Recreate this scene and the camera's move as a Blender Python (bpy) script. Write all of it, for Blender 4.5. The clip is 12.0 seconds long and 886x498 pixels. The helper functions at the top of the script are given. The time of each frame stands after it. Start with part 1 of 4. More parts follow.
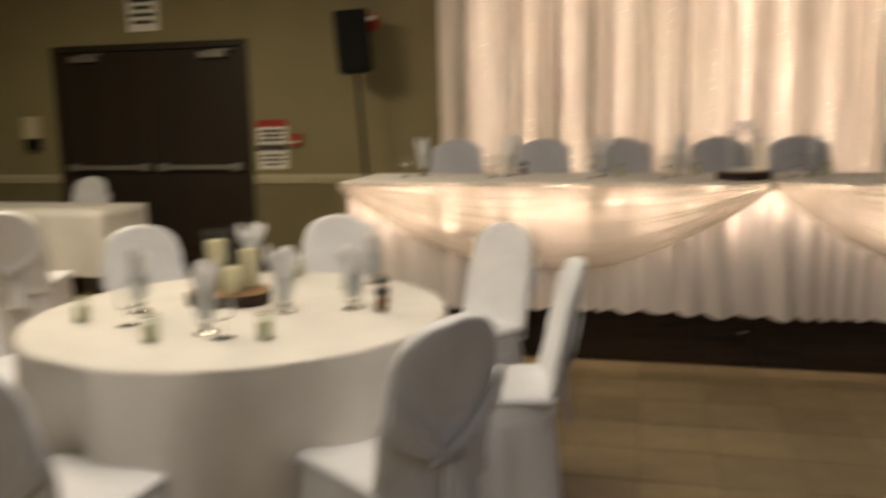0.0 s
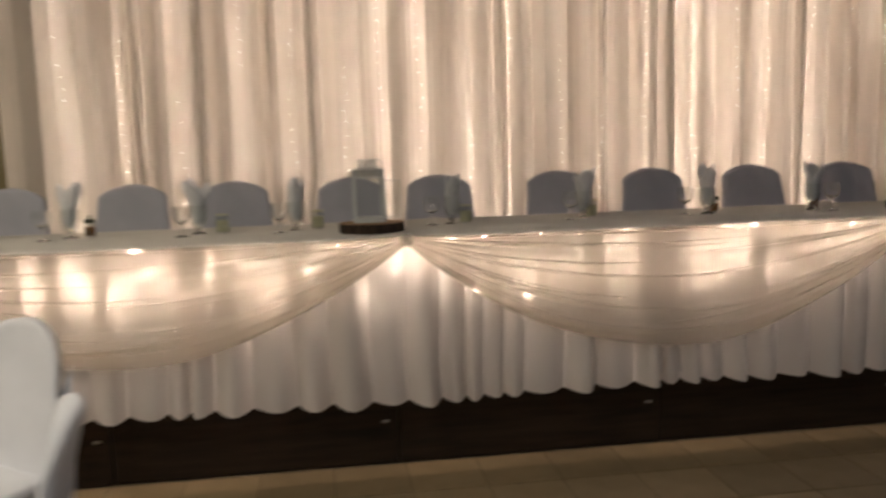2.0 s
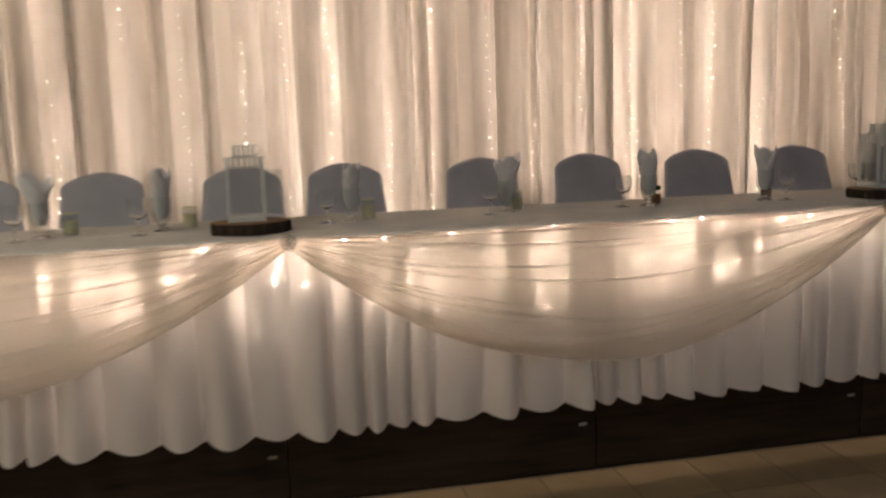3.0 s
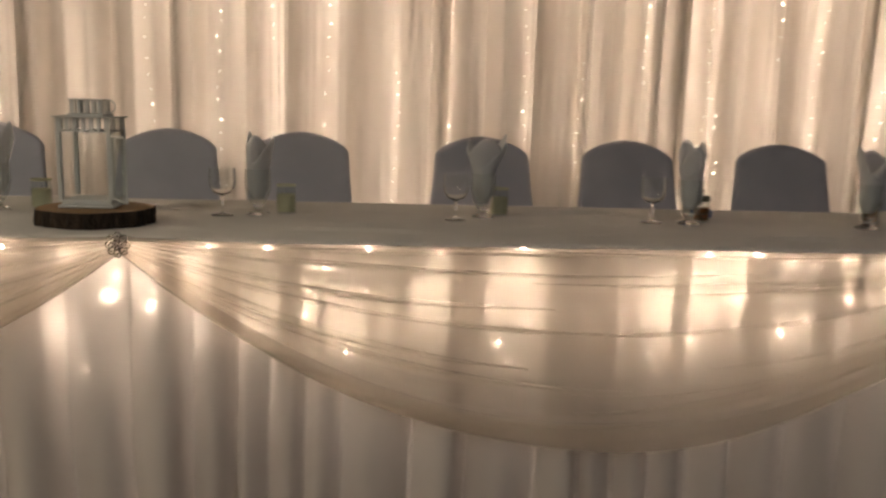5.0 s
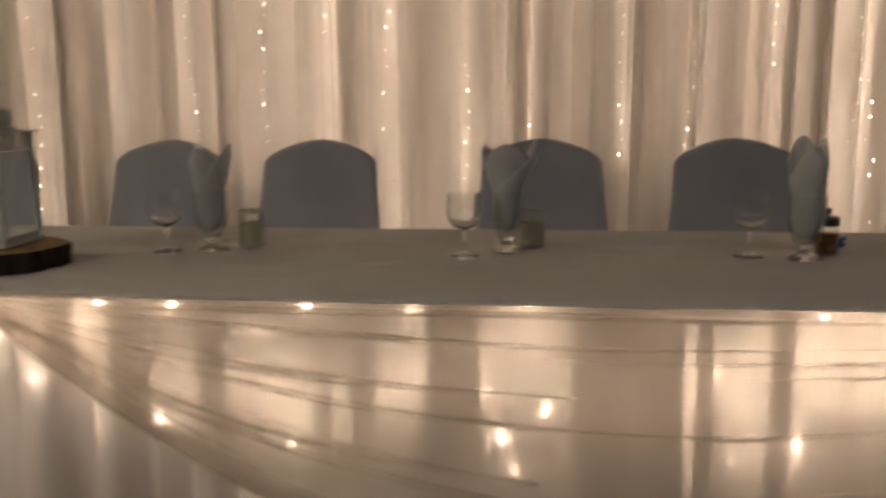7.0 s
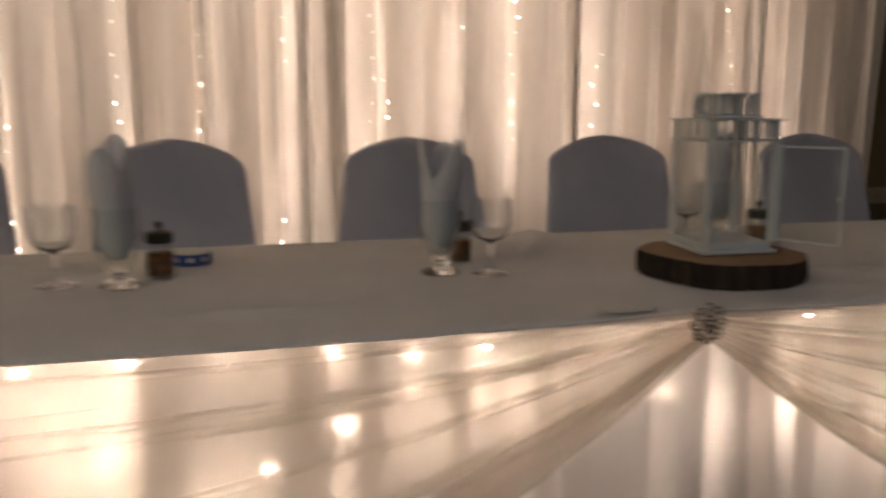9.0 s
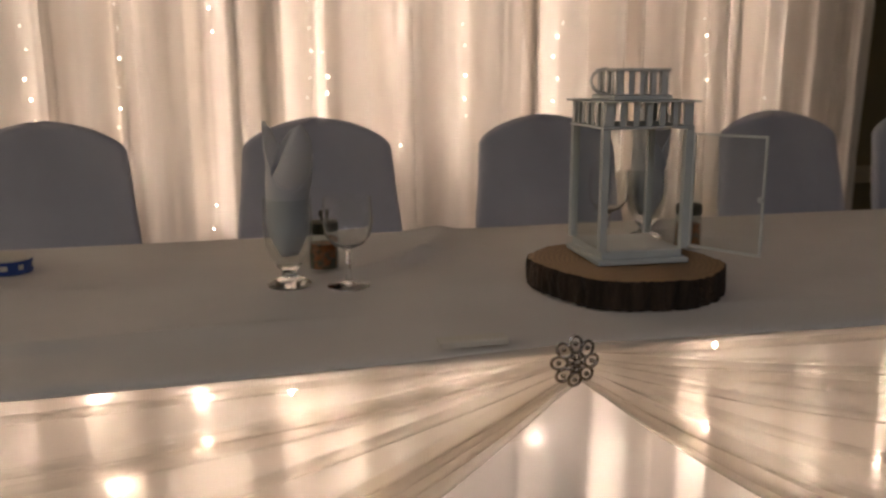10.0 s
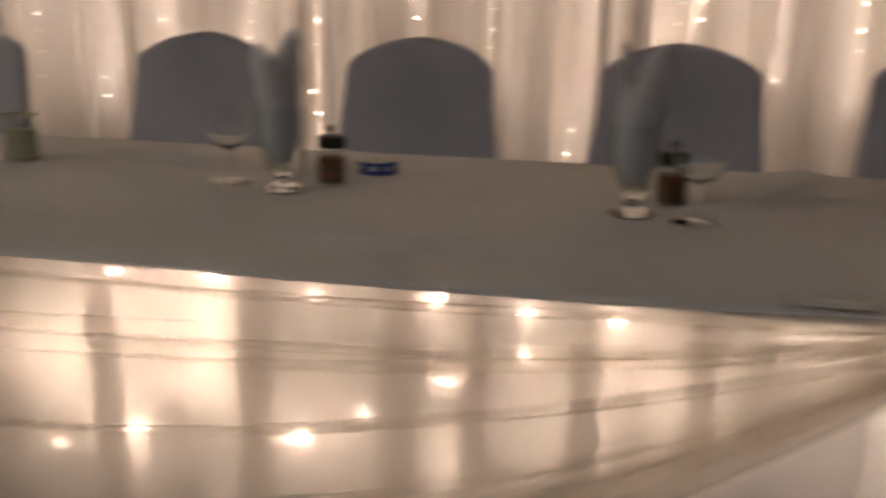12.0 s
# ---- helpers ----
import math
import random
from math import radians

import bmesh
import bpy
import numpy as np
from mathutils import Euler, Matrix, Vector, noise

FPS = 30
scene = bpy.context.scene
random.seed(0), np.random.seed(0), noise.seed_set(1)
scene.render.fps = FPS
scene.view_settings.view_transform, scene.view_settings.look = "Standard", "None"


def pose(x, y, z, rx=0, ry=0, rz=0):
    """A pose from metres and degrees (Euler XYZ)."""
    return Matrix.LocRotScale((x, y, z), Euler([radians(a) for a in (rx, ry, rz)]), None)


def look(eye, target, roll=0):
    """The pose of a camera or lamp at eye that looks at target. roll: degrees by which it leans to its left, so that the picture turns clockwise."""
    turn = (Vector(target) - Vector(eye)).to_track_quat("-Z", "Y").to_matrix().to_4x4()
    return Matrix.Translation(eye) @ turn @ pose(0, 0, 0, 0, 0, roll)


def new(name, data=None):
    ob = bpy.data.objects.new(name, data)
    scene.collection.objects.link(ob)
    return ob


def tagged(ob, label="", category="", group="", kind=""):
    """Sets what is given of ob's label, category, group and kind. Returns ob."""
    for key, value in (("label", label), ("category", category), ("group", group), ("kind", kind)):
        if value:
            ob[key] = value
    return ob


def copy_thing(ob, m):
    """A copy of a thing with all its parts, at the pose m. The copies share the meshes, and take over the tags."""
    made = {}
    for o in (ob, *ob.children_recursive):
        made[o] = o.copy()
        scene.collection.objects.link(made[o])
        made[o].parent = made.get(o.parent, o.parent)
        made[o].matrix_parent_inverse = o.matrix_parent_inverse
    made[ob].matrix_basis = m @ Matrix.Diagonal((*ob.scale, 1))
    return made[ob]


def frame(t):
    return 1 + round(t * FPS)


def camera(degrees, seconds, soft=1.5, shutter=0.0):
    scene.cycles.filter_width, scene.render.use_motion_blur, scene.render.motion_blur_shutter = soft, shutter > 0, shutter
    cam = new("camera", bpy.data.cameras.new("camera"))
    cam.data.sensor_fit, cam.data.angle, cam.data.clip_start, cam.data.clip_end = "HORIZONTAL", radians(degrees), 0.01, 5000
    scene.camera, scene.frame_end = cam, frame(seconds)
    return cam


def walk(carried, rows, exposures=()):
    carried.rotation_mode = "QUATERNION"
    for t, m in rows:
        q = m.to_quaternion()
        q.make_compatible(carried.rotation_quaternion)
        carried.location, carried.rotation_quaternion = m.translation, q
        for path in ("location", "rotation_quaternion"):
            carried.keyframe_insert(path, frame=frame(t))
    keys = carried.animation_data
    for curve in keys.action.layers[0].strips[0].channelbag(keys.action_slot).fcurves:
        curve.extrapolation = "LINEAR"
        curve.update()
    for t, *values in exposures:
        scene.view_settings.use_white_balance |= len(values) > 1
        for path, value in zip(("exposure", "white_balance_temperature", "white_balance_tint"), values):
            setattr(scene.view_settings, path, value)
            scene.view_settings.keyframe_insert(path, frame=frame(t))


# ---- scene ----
cam = camera(56.4, 12.0, soft=2.5, shutter=0.9)
PATH = [
    (0, (-0.662, -4.729, 1.464), (-1.138, -2.812, 1.149), -1.1),
    (0.3, (-0.637, -4.544, 1.445), (-0.897, -2.579, 1.175), 0.0),
    (0.5, (-0.641, -4.373, 1.458), (-0.783, -2.397, 1.186), 0.0),
    (1, (-0.61, -4.098, 1.449), (-0.563, -2.116, 1.189), -1.8),
    (1.5, (-0.514, -3.799, 1.462), (-0.335, -1.823, 1.211), -2.7),
    (2, (-0.344, -3.528, 1.46), (-0.063, -1.563, 1.214), -1.6),
    (2.5, (-0.185, -3.255, 1.441), (0.176, -1.306, 1.171), -0.8),
    (3, (-0.048, -2.971, 1.432), (0.35, -1.031, 1.155), -1.9),
    (3.5, (0.156, -2.717, 1.443), (0.505, -0.77, 1.147), -0.1),
    (5.3, (0.681, -1.91, 1.428), (0.759, 0.057, 1.073), 1.2),
    (5.5, (0.705, -1.817, 1.422), (0.724, 0.151, 1.069), 0.7),
    (6, (0.745, -1.619, 1.421), (0.643, 0.345, 1.061), -0.8),
    (6.5, (0.854, -1.496, 1.421), (0.635, 0.456, 1.046), -0.5),
    (7, (1.005, -1.385, 1.424), (0.785, 0.571, 1.068), -0.5),
    (7.5, (1.152, -1.24, 1.426), (1.16, 0.732, 1.093), -1.7),
    (7.7, (1.213, -1.18, 1.432), (1.331, 0.79, 1.11), -1.7),
    (9.3, (1.877, -1.04, 1.389), (2.382, 0.86, 1.022), 0.2),
    (9.5, (1.944, -0.996, 1.407), (2.431, 0.901, 1.0), -0.2),
    (9.9, (2.043, -0.905, 1.405), (2.517, 0.994, 0.995), -0.0),
    (10, (2.064, -0.892, 1.404), (2.522, 1.011, 0.992), -0.2),
    (10.5, (2.156, -0.863, 1.404), (2.363, 1.073, 0.945), -0.5),
    (11, (2.247, -0.871, 1.377), (2.171, 1.069, 0.898), -0.3),
    (11.5, (2.191, -0.857, 1.388), (2.041, 1.061, 0.843), 0.6),
    (12, (2.074, -0.861, 1.387), (1.714, 1.021, 0.813), 1.0),
]
walk(cam, [(t, look(e, g, r)) for t, e, g, r in PATH],
     [(0, 0.34, 6850, 10), (0.5, 0.1, 6650, 10), (1.0, -0.02, 6500, 10), (2.5, 0.10, 6300, 10), (3.5, 0.10, 6300, 10), (5.5, -0.14, 6700, 9), (6.0, -0.32, 6750, 10),
      (6.5, -0.42, 6800, 10), (7.5, -0.40, 6500, 11), (9.5, 0.19, 6300, 12), (10.5, 0.18, 6350, 12), (11, 0.04, 6350, 13), (12, -0.10, 6350, 13)])

from mathutils.bvhtree import BVHTree

# ---- world and lights ----
world = bpy.data.worlds.new("night_hall")
scene.world = world
world.use_nodes = True
bg = world.node_tree.nodes["Background"]
bg.inputs[0].default_value = (0.55, 0.62, 0.8, 1)
bg.inputs[1].default_value = 0.02


def overhead_lamp(name, x, y, z, sx, sy, watts, color):
    d = bpy.data.lights.new(name, "AREA")
    d.shape, d.size, d.size_y, d.energy, d.color = "RECTANGLE", sx, sy, watts, color
    ob = new(name, d)
    ob.matrix_world = pose(x, y, z)
    return ob


overhead_lamp("warm_ceiling_light", -1.8, -2.5, 3.17, 1.2, 1.2, 39, (1.0, 0.88, 0.70))
# added to brighten the wall by the door, no fixture known here
overhead_lamp("warm_ceiling_light", -4.6, -0.8, 3.17, 1.2, 1.2, 78, (1.0, 0.86, 0.62))
# fill added from the south for the guest chairs' backs and cloth
overhead_lamp("warm_ceiling_light", -1.8, -6.6, 3.17, 1.2, 1.2, 28, (1.0, 0.93, 0.84))
# cool fill added overhead for the bluish light on chairs and table
overhead_lamp("cool_ceiling_light", 2.6, -3.2, 3.17, 2.4, 0.6, 17, (0.86, 0.89, 1.0))

# ---- materials ----


def mat(name):
    m = bpy.data.materials.new(name)
    m.use_nodes = True
    nt = m.node_tree
    return m, nt, nt.nodes["Principled BSDF"]


def noise_ramp(nt, c1, c2, scale, stretch=(1, 1, 1), detail=6, lo=0.3, hi=0.7, distort=0.0):
    tc = nt.nodes.new("ShaderNodeTexCoord")
    mp = nt.nodes.new("ShaderNodeMapping")
    mp.inputs["Scale"].default_value = stretch
    nz = nt.nodes.new("ShaderNodeTexNoise")
    nz.inputs["Scale"].default_value, nz.inputs["Detail"].default_value = scale, detail
    nz.inputs["Distortion"].default_value = distort
    rp = nt.nodes.new("ShaderNodeValToRGB")
    rp.color_ramp.elements[0].position, rp.color_ramp.elements[1].position = lo, hi
    rp.color_ramp.elements[0].color, rp.color_ramp.elements[1].color = (*c1, 1), (*c2, 1)
    nt.links.new(tc.outputs["Object"], mp.inputs[0])
    nt.links.new(mp.outputs[0], nz.inputs["Vector"])
    nt.links.new(nz.outputs[0], rp.inputs[0])
    return nz, rp


def bump(nt, bs, src, strength, dist):
    b = nt.nodes.new("ShaderNodeBump")
    b.inputs["Strength"].default_value, b.inputs["Distance"].default_value = strength, dist
    nt.links.new(src, b.inputs["Height"])
    nt.links.new(b.outputs[0], bs.inputs["Normal"])


def surface(name, c1, c2, rough, scale, stretch=(1, 1, 1), metal=0.0, relief=0.3, dist=0.002, fine=0, spec=0.5, lo=0.3, hi=0.7):
    m, nt, bs = mat(name)
    nz, rp = noise_ramp(nt, c1, c2, scale, stretch, lo=lo, hi=hi)
    nt.links.new(rp.outputs[0], bs.inputs["Base Color"])
    bs.inputs["Roughness"].default_value, bs.inputs["Metallic"].default_value = rough, metal
    bs.inputs["Specular IOR Level"].default_value = spec
    src = nz
    if fine:
        src = nt.nodes.new("ShaderNodeTexNoise")
        src.inputs["Scale"].default_value, src.inputs["Detail"].default_value = fine, 4
        tc = nt.nodes.new("ShaderNodeTexCoord")
        nt.links.new(tc.outputs["Object"], src.inputs["Vector"])
    bump(nt, bs, src.outputs[0], relief, dist)
    return m


def fabric(name, color, through_light, clear=0.0, weave=900, uneven=0.0):
    """Cloth that passes some light: diffuse and translucent, with an open weave where clear is above 0."""
    m = bpy.data.materials.new(name)
    m.use_nodes = True
    nt = m.node_tree
    nt.nodes.clear()
    out = nt.nodes.new("ShaderNodeOutputMaterial")
    df, tl = nt.nodes.new("ShaderNodeBsdfDiffuse"), nt.nodes.new("ShaderNodeBsdfTranslucent")
    nz, rp = noise_ramp(nt, [c * 0.93 for c in color], color, 3.0, (1, 1, 0.3))
    for sh in (df, tl):
        nt.links.new(rp.outputs[0], sh.inputs[0])
    mx = nt.nodes.new("ShaderNodeMixShader")
    mx.inputs[0].default_value = through_light
    nt.links.new(df.outputs[0], mx.inputs[1])
    nt.links.new(tl.outputs[0], mx.inputs[2])
    last = mx
    tc = nt.nodes.new("ShaderNodeTexCoord")
    wv = nt.nodes.new("ShaderNodeTexNoise")
    wv.inputs["Scale"].default_value = weave
    nt.links.new(tc.outputs["Object"], wv.inputs["Vector"])
    b = nt.nodes.new("ShaderNodeBump")
    b.inputs["Strength"].default_value, b.inputs["Distance"].default_value = 0.25, 0.0006
    nt.links.new(wv.outputs[0], b.inputs["Height"])
    nt.links.new(b.outputs[0], df.inputs["Normal"])
    if clear:
        tr = nt.nodes.new("ShaderNodeBsdfTransparent")
        tr.inputs[0].default_value = (1, 0.97, 0.93, 1)
        m2 = nt.nodes.new("ShaderNodeMixShader")
        m2.inputs[0].default_value = clear
        if uneven:
            # the weave is more open in some threads than in others
            gap = nt.nodes.new("ShaderNodeTexNoise")
            gap.inputs["Scale"].default_value = 30
            span = nt.nodes.new("ShaderNodeMapRange")
            span.inputs["From Min"].default_value, span.inputs["From Max"].default_value = 0.35, 0.65
            span.inputs["To Min"].default_value, span.inputs["To Max"].default_value = clear * (1 - uneven), clear * (1 + uneven)
            nt.links.new(tc.outputs["Object"], gap.inputs["Vector"])
            nt.links.new(gap.outputs[0], span.inputs["Value"])
            nt.links.new(span.outputs[0], m2.inputs[0])
        nt.links.new(mx.outputs[0], m2.inputs[1])
        nt.links.new(tr.outputs[0], m2.inputs[2])
        last = m2
    nt.links.new(last.outputs[0], out.inputs[0])
    return m


def glow(name, color, strength):
    m = bpy.data.materials.new(name)
    m.use_nodes = True
    nt = m.node_tree
    nt.nodes.clear()
    out, em = nt.nodes.new("ShaderNodeOutputMaterial"), nt.nodes.new("ShaderNodeEmission")
    em.inputs[0].default_value, em.inputs[1].default_value = (*color, 1), strength
    nt.links.new(em.outputs[0], out.inputs[0])
    return m


def stem_glass(name):
    m, nt, bs = mat(name)
    bs.inputs["Base Color"].default_value = (0.98, 0.99, 0.99, 1)
    bs.inputs["Transmission Weight"].default_value = 1.0
    bs.inputs["Roughness"].default_value = 0.0
    bs.inputs["IOR"].default_value = 1.5
    return m


def clear_glass(name, tint, rough=0.01):
    """Thin clear glass: light passes straight, with a gloss that grows towards grazing angles."""
    m = bpy.data.materials.new(name)
    m.use_nodes = True
    nt = m.node_tree
    nt.nodes.clear()
    out, mx = nt.nodes.new("ShaderNodeOutputMaterial"), nt.nodes.new("ShaderNodeMixShader")
    tr, gl, fr = nt.nodes.new("ShaderNodeBsdfTransparent"), nt.nodes.new("ShaderNodeBsdfGlossy"), nt.nodes.new("ShaderNodeLayerWeight")
    tr.inputs[0].default_value = (*tint, 1)
    gl.inputs["Roughness"].default_value = rough
    fr.inputs[0].default_value = 0.5
    pw, ma = nt.nodes.new("ShaderNodeMath"), nt.nodes.new("ShaderNodeMath")
    pw.operation, ma.operation = "POWER", "MULTIPLY_ADD"
    pw.inputs[1].default_value, ma.inputs[1].default_value, ma.inputs[2].default_value = 4.0, 0.55, 0.035
    nt.links.new(fr.outputs["Facing"], pw.inputs[0])
    nt.links.new(pw.outputs[0], ma.inputs[0])
    nt.links.new(ma.outputs[0], mx.inputs[0])
    nt.links.new(tr.outputs[0], mx.inputs[1])
    nt.links.new(gl.outputs[0], mx.inputs[2])
    nt.links.new(mx.outputs[0], out.inputs[0])
    return m


BULB_DRAPE = glow("warm_bulb", (1.0, 0.765, 0.585), 385)
# the next two are for dots added before the sheer, not the hidden bulbs
BULB_DOT = glow("warm_bulb_dot", (1.0, 0.80, 0.58), 20)
BULB_DIM = glow("faint_bulb_dot", (1.0, 0.78, 0.54), 6)
BULB_SKIRT = glow("warm_bulb_table", (1.0, 0.76, 0.575), 375)
SHEER = fabric("sheer_curtain", (0.86, 0.83, 0.80), 0.58)
GATHER = fabric("doubled_sheer", (0.86, 0.83, 0.80), 0.58, 0.62)
LINER = fabric("white_liner", (0.84, 0.80, 0.76), 0.25)
VOILE = fabric("sheer_swag_voile", (0.84, 0.79, 0.74), 0.45, 0.64)
SKIRT = fabric("pleated_skirt_cloth", (0.86, 0.83, 0.81), 0.5)
TURNED = fabric("turned_in_skirt_cloth", (0.86, 0.83, 0.81), 0.5, 0.14)
CLOTH = surface("white_tablecloth", (0.66, 0.64, 0.62), (0.72, 0.70, 0.68), 0.85, 5, relief=0.5, dist=0.008, spec=0.2)
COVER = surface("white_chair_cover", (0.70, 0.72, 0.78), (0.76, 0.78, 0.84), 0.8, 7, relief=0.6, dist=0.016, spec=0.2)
# white cover cloth as COVER, with its backlit shade put into the colour
COVER_BACKLIT = surface("white_cover_backlit_shade", (0.41, 0.42, 0.49), (0.47, 0.48, 0.55), 0.8, 5, relief=0.55, dist=0.012, spec=0.2)
NAPKIN = fabric("napkin_cloth", (0.88, 0.89, 0.92), 0.4)
GLASS = stem_glass("clear_glass")
PANE = clear_glass("lantern_glass", (0.955, 0.965, 0.96))
LANTERN = surface("pale_blue_white_metal", (0.55, 0.585, 0.59), (0.62, 0.655, 0.66), 0.5, 14, relief=0.1, dist=0.001)
BARK = surface("tree_bark", (0.008, 0.005, 0.0035), (0.055, 0.034, 0.021), 0.95, 16, (3, 3, 0.35), relief=1.0, dist=0.012, fine=60)
BRONZE = surface("gunmetal_brooch", (0.16, 0.155, 0.15), (0.42, 0.41, 0.40), 0.26, 60, metal=0.9, relief=0.2)
STAGE = surface("dark_stained_plywood", (0.012, 0.0068, 0.0038), (0.034, 0.0195, 0.0105), 0.6, 5, (0.6, 3, 6), relief=0.25, dist=0.002, fine=90, spec=0.3)
WALL = surface("olive_wall_paint", (0.205, 0.175, 0.090), (0.228, 0.196, 0.104), 0.7, 2.0, relief=0.12, dist=0.002, fine=220)
WALL_LOW = surface("olive_wainscot_paint", (0.150, 0.130, 0.068), (0.170, 0.146, 0.080), 0.65, 2.0, relief=0.12, dist=0.002, fine=220)
TRIM = surface("cream_trim", (0.42, 0.38, 0.26), (0.48, 0.43, 0.30), 0.5, 6, relief=0.1)
CEIL = surface("ceiling_white", (0.60, 0.58, 0.54), (0.66, 0.64, 0.60), 0.9, 8, relief=0.4, fine=140)
DOORP = surface("dark_brown_door", (0.017, 0.011, 0.007), (0.025, 0.016, 0.010), 0.45, 3, (1, 1, 0.2), relief=0.1, fine=150)
STEEL = surface("brushed_steel", (0.42, 0.41, 0.39), (0.52, 0.51, 0.49), 0.35, 40, (1, 1, 12), metal=0.9, relief=0.1)
BLACK = surface("black_plastic", (0.004, 0.004, 0.0045), (0.007, 0.007, 0.007), 0.6, 30, relief=0.2, fine=300, spec=0.2)
RED = surface("red_enamel", (0.30, 0.02, 0.015), (0.36, 0.03, 0.02), 0.4, 12, relief=0.05)
PAPER = surface("white_paper", (0.66, 0.64, 0.58), (0.72, 0.70, 0.64), 0.8, 9, relief=0.1)
INK = surface("dark_ink", (0.03, 0.03, 0.035), (0.05, 0.05, 0.05), 0.7, 12, relief=0.05)
WAX = surface("ivory_wax", (0.66, 0.60, 0.40), (0.74, 0.67, 0.46), 0.45, 9, relief=0.15)
GREENWAX = surface("pale_green_candle", (0.52, 0.52, 0.35), (0.60, 0.60, 0.42), 0.45, 9, relief=0.1)
LID = surface("dark_green_lid", (0.012, 0.016, 0.010), (0.03, 0.035, 0.02), 0.4, 30, relief=0.1)
SPICE = surface("mixed_spices", (0.30, 0.09, 0.015), (0.05, 0.05, 0.02), 0.5, 90, relief=0.4, lo=0.42, hi=0.58)
BLUE = surface("blue_tin_paint", (0.03, 0.07, 0.30), (0.06, 0.12, 0.40), 0.35, 30, relief=0.05)
WIRE = surface("dull_wire", (0.10, 0.10, 0.09), (0.14, 0.14, 0.12), 0.5, 30, relief=0.05)
TABLE_WIRE = surface("white_light_wire", (0.70, 0.66, 0.60), (0.76, 0.72, 0.66), 0.5, 30, relief=0.05)
GROUT = surface("tile_grout", (0.13, 0.105, 0.07), (0.17, 0.14, 0.10), 0.9, 30, relief=0.3)


def wood_top():
    """End grain of a sawn log: growth rings."""
    m, nt, bs = mat("sawn_end_grain")
    tc = nt.nodes.new("ShaderNodeTexCoord")
    wv = nt.nodes.new("ShaderNodeTexWave")
    wv.wave_type, wv.rings_direction = "RINGS", "Z"
    wv.inputs["Scale"].default_value, wv.inputs["Distortion"].default_value = 42, 7.0
    wv.inputs["Detail"].default_value = 3
    rp = nt.nodes.new("ShaderNodeValToRGB")
    rp.color_ramp.elements[0].color, rp.color_ramp.elements[1].color = (0.23, 0.14, 0.07, 1), (0.31, 0.19, 0.095, 1)
    nt.links.new(tc.outputs["Object"], wv.inputs["Vector"])
    nt.links.new(wv.outputs[0], rp.inputs[0])
    nt.links.new(rp.outputs[0], bs.inputs["Base Color"])
    bs.inputs["Roughness"].default_value = 0.75
    bump(nt, bs, wv.outputs[0], 0.2, 0.002)
    return m


ENDGRAIN = wood_top()


def tile_material():
    m, nt, bs = mat("beige_floor_tile")
    nz, rp = noise_ramp(nt, (0.195, 0.145, 0.080), (0.255, 0.19, 0.11), 7)
    oi = nt.nodes.new("ShaderNodeObjectInfo")
    hs = nt.nodes.new("ShaderNodeHueSaturation")
    mr = nt.nodes.new("ShaderNodeMapRange")
    mr.inputs["To Min"].default_value, mr.inputs["To Max"].default_value = 0.82, 1.12
    nt.links.new(oi.outputs["Random"], mr.inputs[0])
    nt.links.new(mr.outputs[0], hs.inputs["Value"])
    nt.links.new(rp.outputs[0], hs.inputs["Color"])
    nt.links.new(hs.outputs[0], bs.inputs["Base Color"])
    bs.inputs["Roughness"].default_value = 0.42
    bump(nt, bs, nz.outputs[0], 0.15, 0.002)
    return m


TILE = tile_material()

# ---- mesh helpers ----


def link_bm(name, bm, material, parent=None, smooth=False):
    me = bpy.data.meshes.new(name)
    bm.to_mesh(me)
    bm.free()
    for one in (material if isinstance(material, (list, tuple)) else [material]):
        me.materials.append(one)
    if smooth:
        me.shade_smooth()
        me.set_sharp_from_angle(angle=radians(48))
    ob = new(name, me)
    if parent:
        ob.parent = parent
    return ob


def part(name, bm, material, parent, label="", smooth=False):
    ob = link_bm(name, bm, material, parent, smooth)
    return tagged(ob, label)


def thing(name, label, category, group="", kind=""):
    return tagged(new(name), label, category, group, kind)


def box(bm, x0, y0, z0, x1, y1, z1, bevel=0.0):
    r = bmesh.ops.create_cube(bm, size=1)
    vs = r["verts"]
    for v in vs:
        v.co = Vector(((x0 + x1) / 2 + v.co.x * (x1 - x0), (y0 + y1) / 2 + v.co.y * (y1 - y0), (z0 + z1) / 2 + v.co.z * (z1 - z0)))
    if bevel:
        es = list({e for v in vs for e in v.link_edges})
        bmesh.ops.bevel(bm, geom=es, offset=bevel, segments=2, affect="EDGES", profile=0.5)
    return vs


def boxes(*args, bevel=0.0):
    bm = bmesh.new()
    for a in args:
        box(bm, *a, bevel=bevel)
    return bm


def lathe(profile, seg=28, bm=None, cx=0.0, cy=0.0):
    """A turned shape from (radius, height) pairs; radius 0 closes an end."""
    bm = bm or bmesh.new()
    rings = []
    for r, z in profile:
        if r <= 1e-6:
            rings.append([bm.verts.new((cx, cy, z))])
        else:
            rings.append([bm.verts.new((cx + r * math.cos(2 * math.pi * i / seg), cy + r * math.sin(2 * math.pi * i / seg), z)) for i in range(seg)])
    for a, b in zip(rings, rings[1:]):
        for i in range(seg):
            j = (i + 1) % seg
            if len(a) == 1 and len(b) == 1:
                continue
            if len(a) == 1:
                bm.faces.new((a[0], b[j], b[i]))
            elif len(b) == 1:
                bm.faces.new((a[i], a[j], b[0]))
            else:
                bm.faces.new((a[i], a[j], b[j], b[i]))
    bmesh.ops.recalc_face_normals(bm, faces=bm.faces)
    return bm


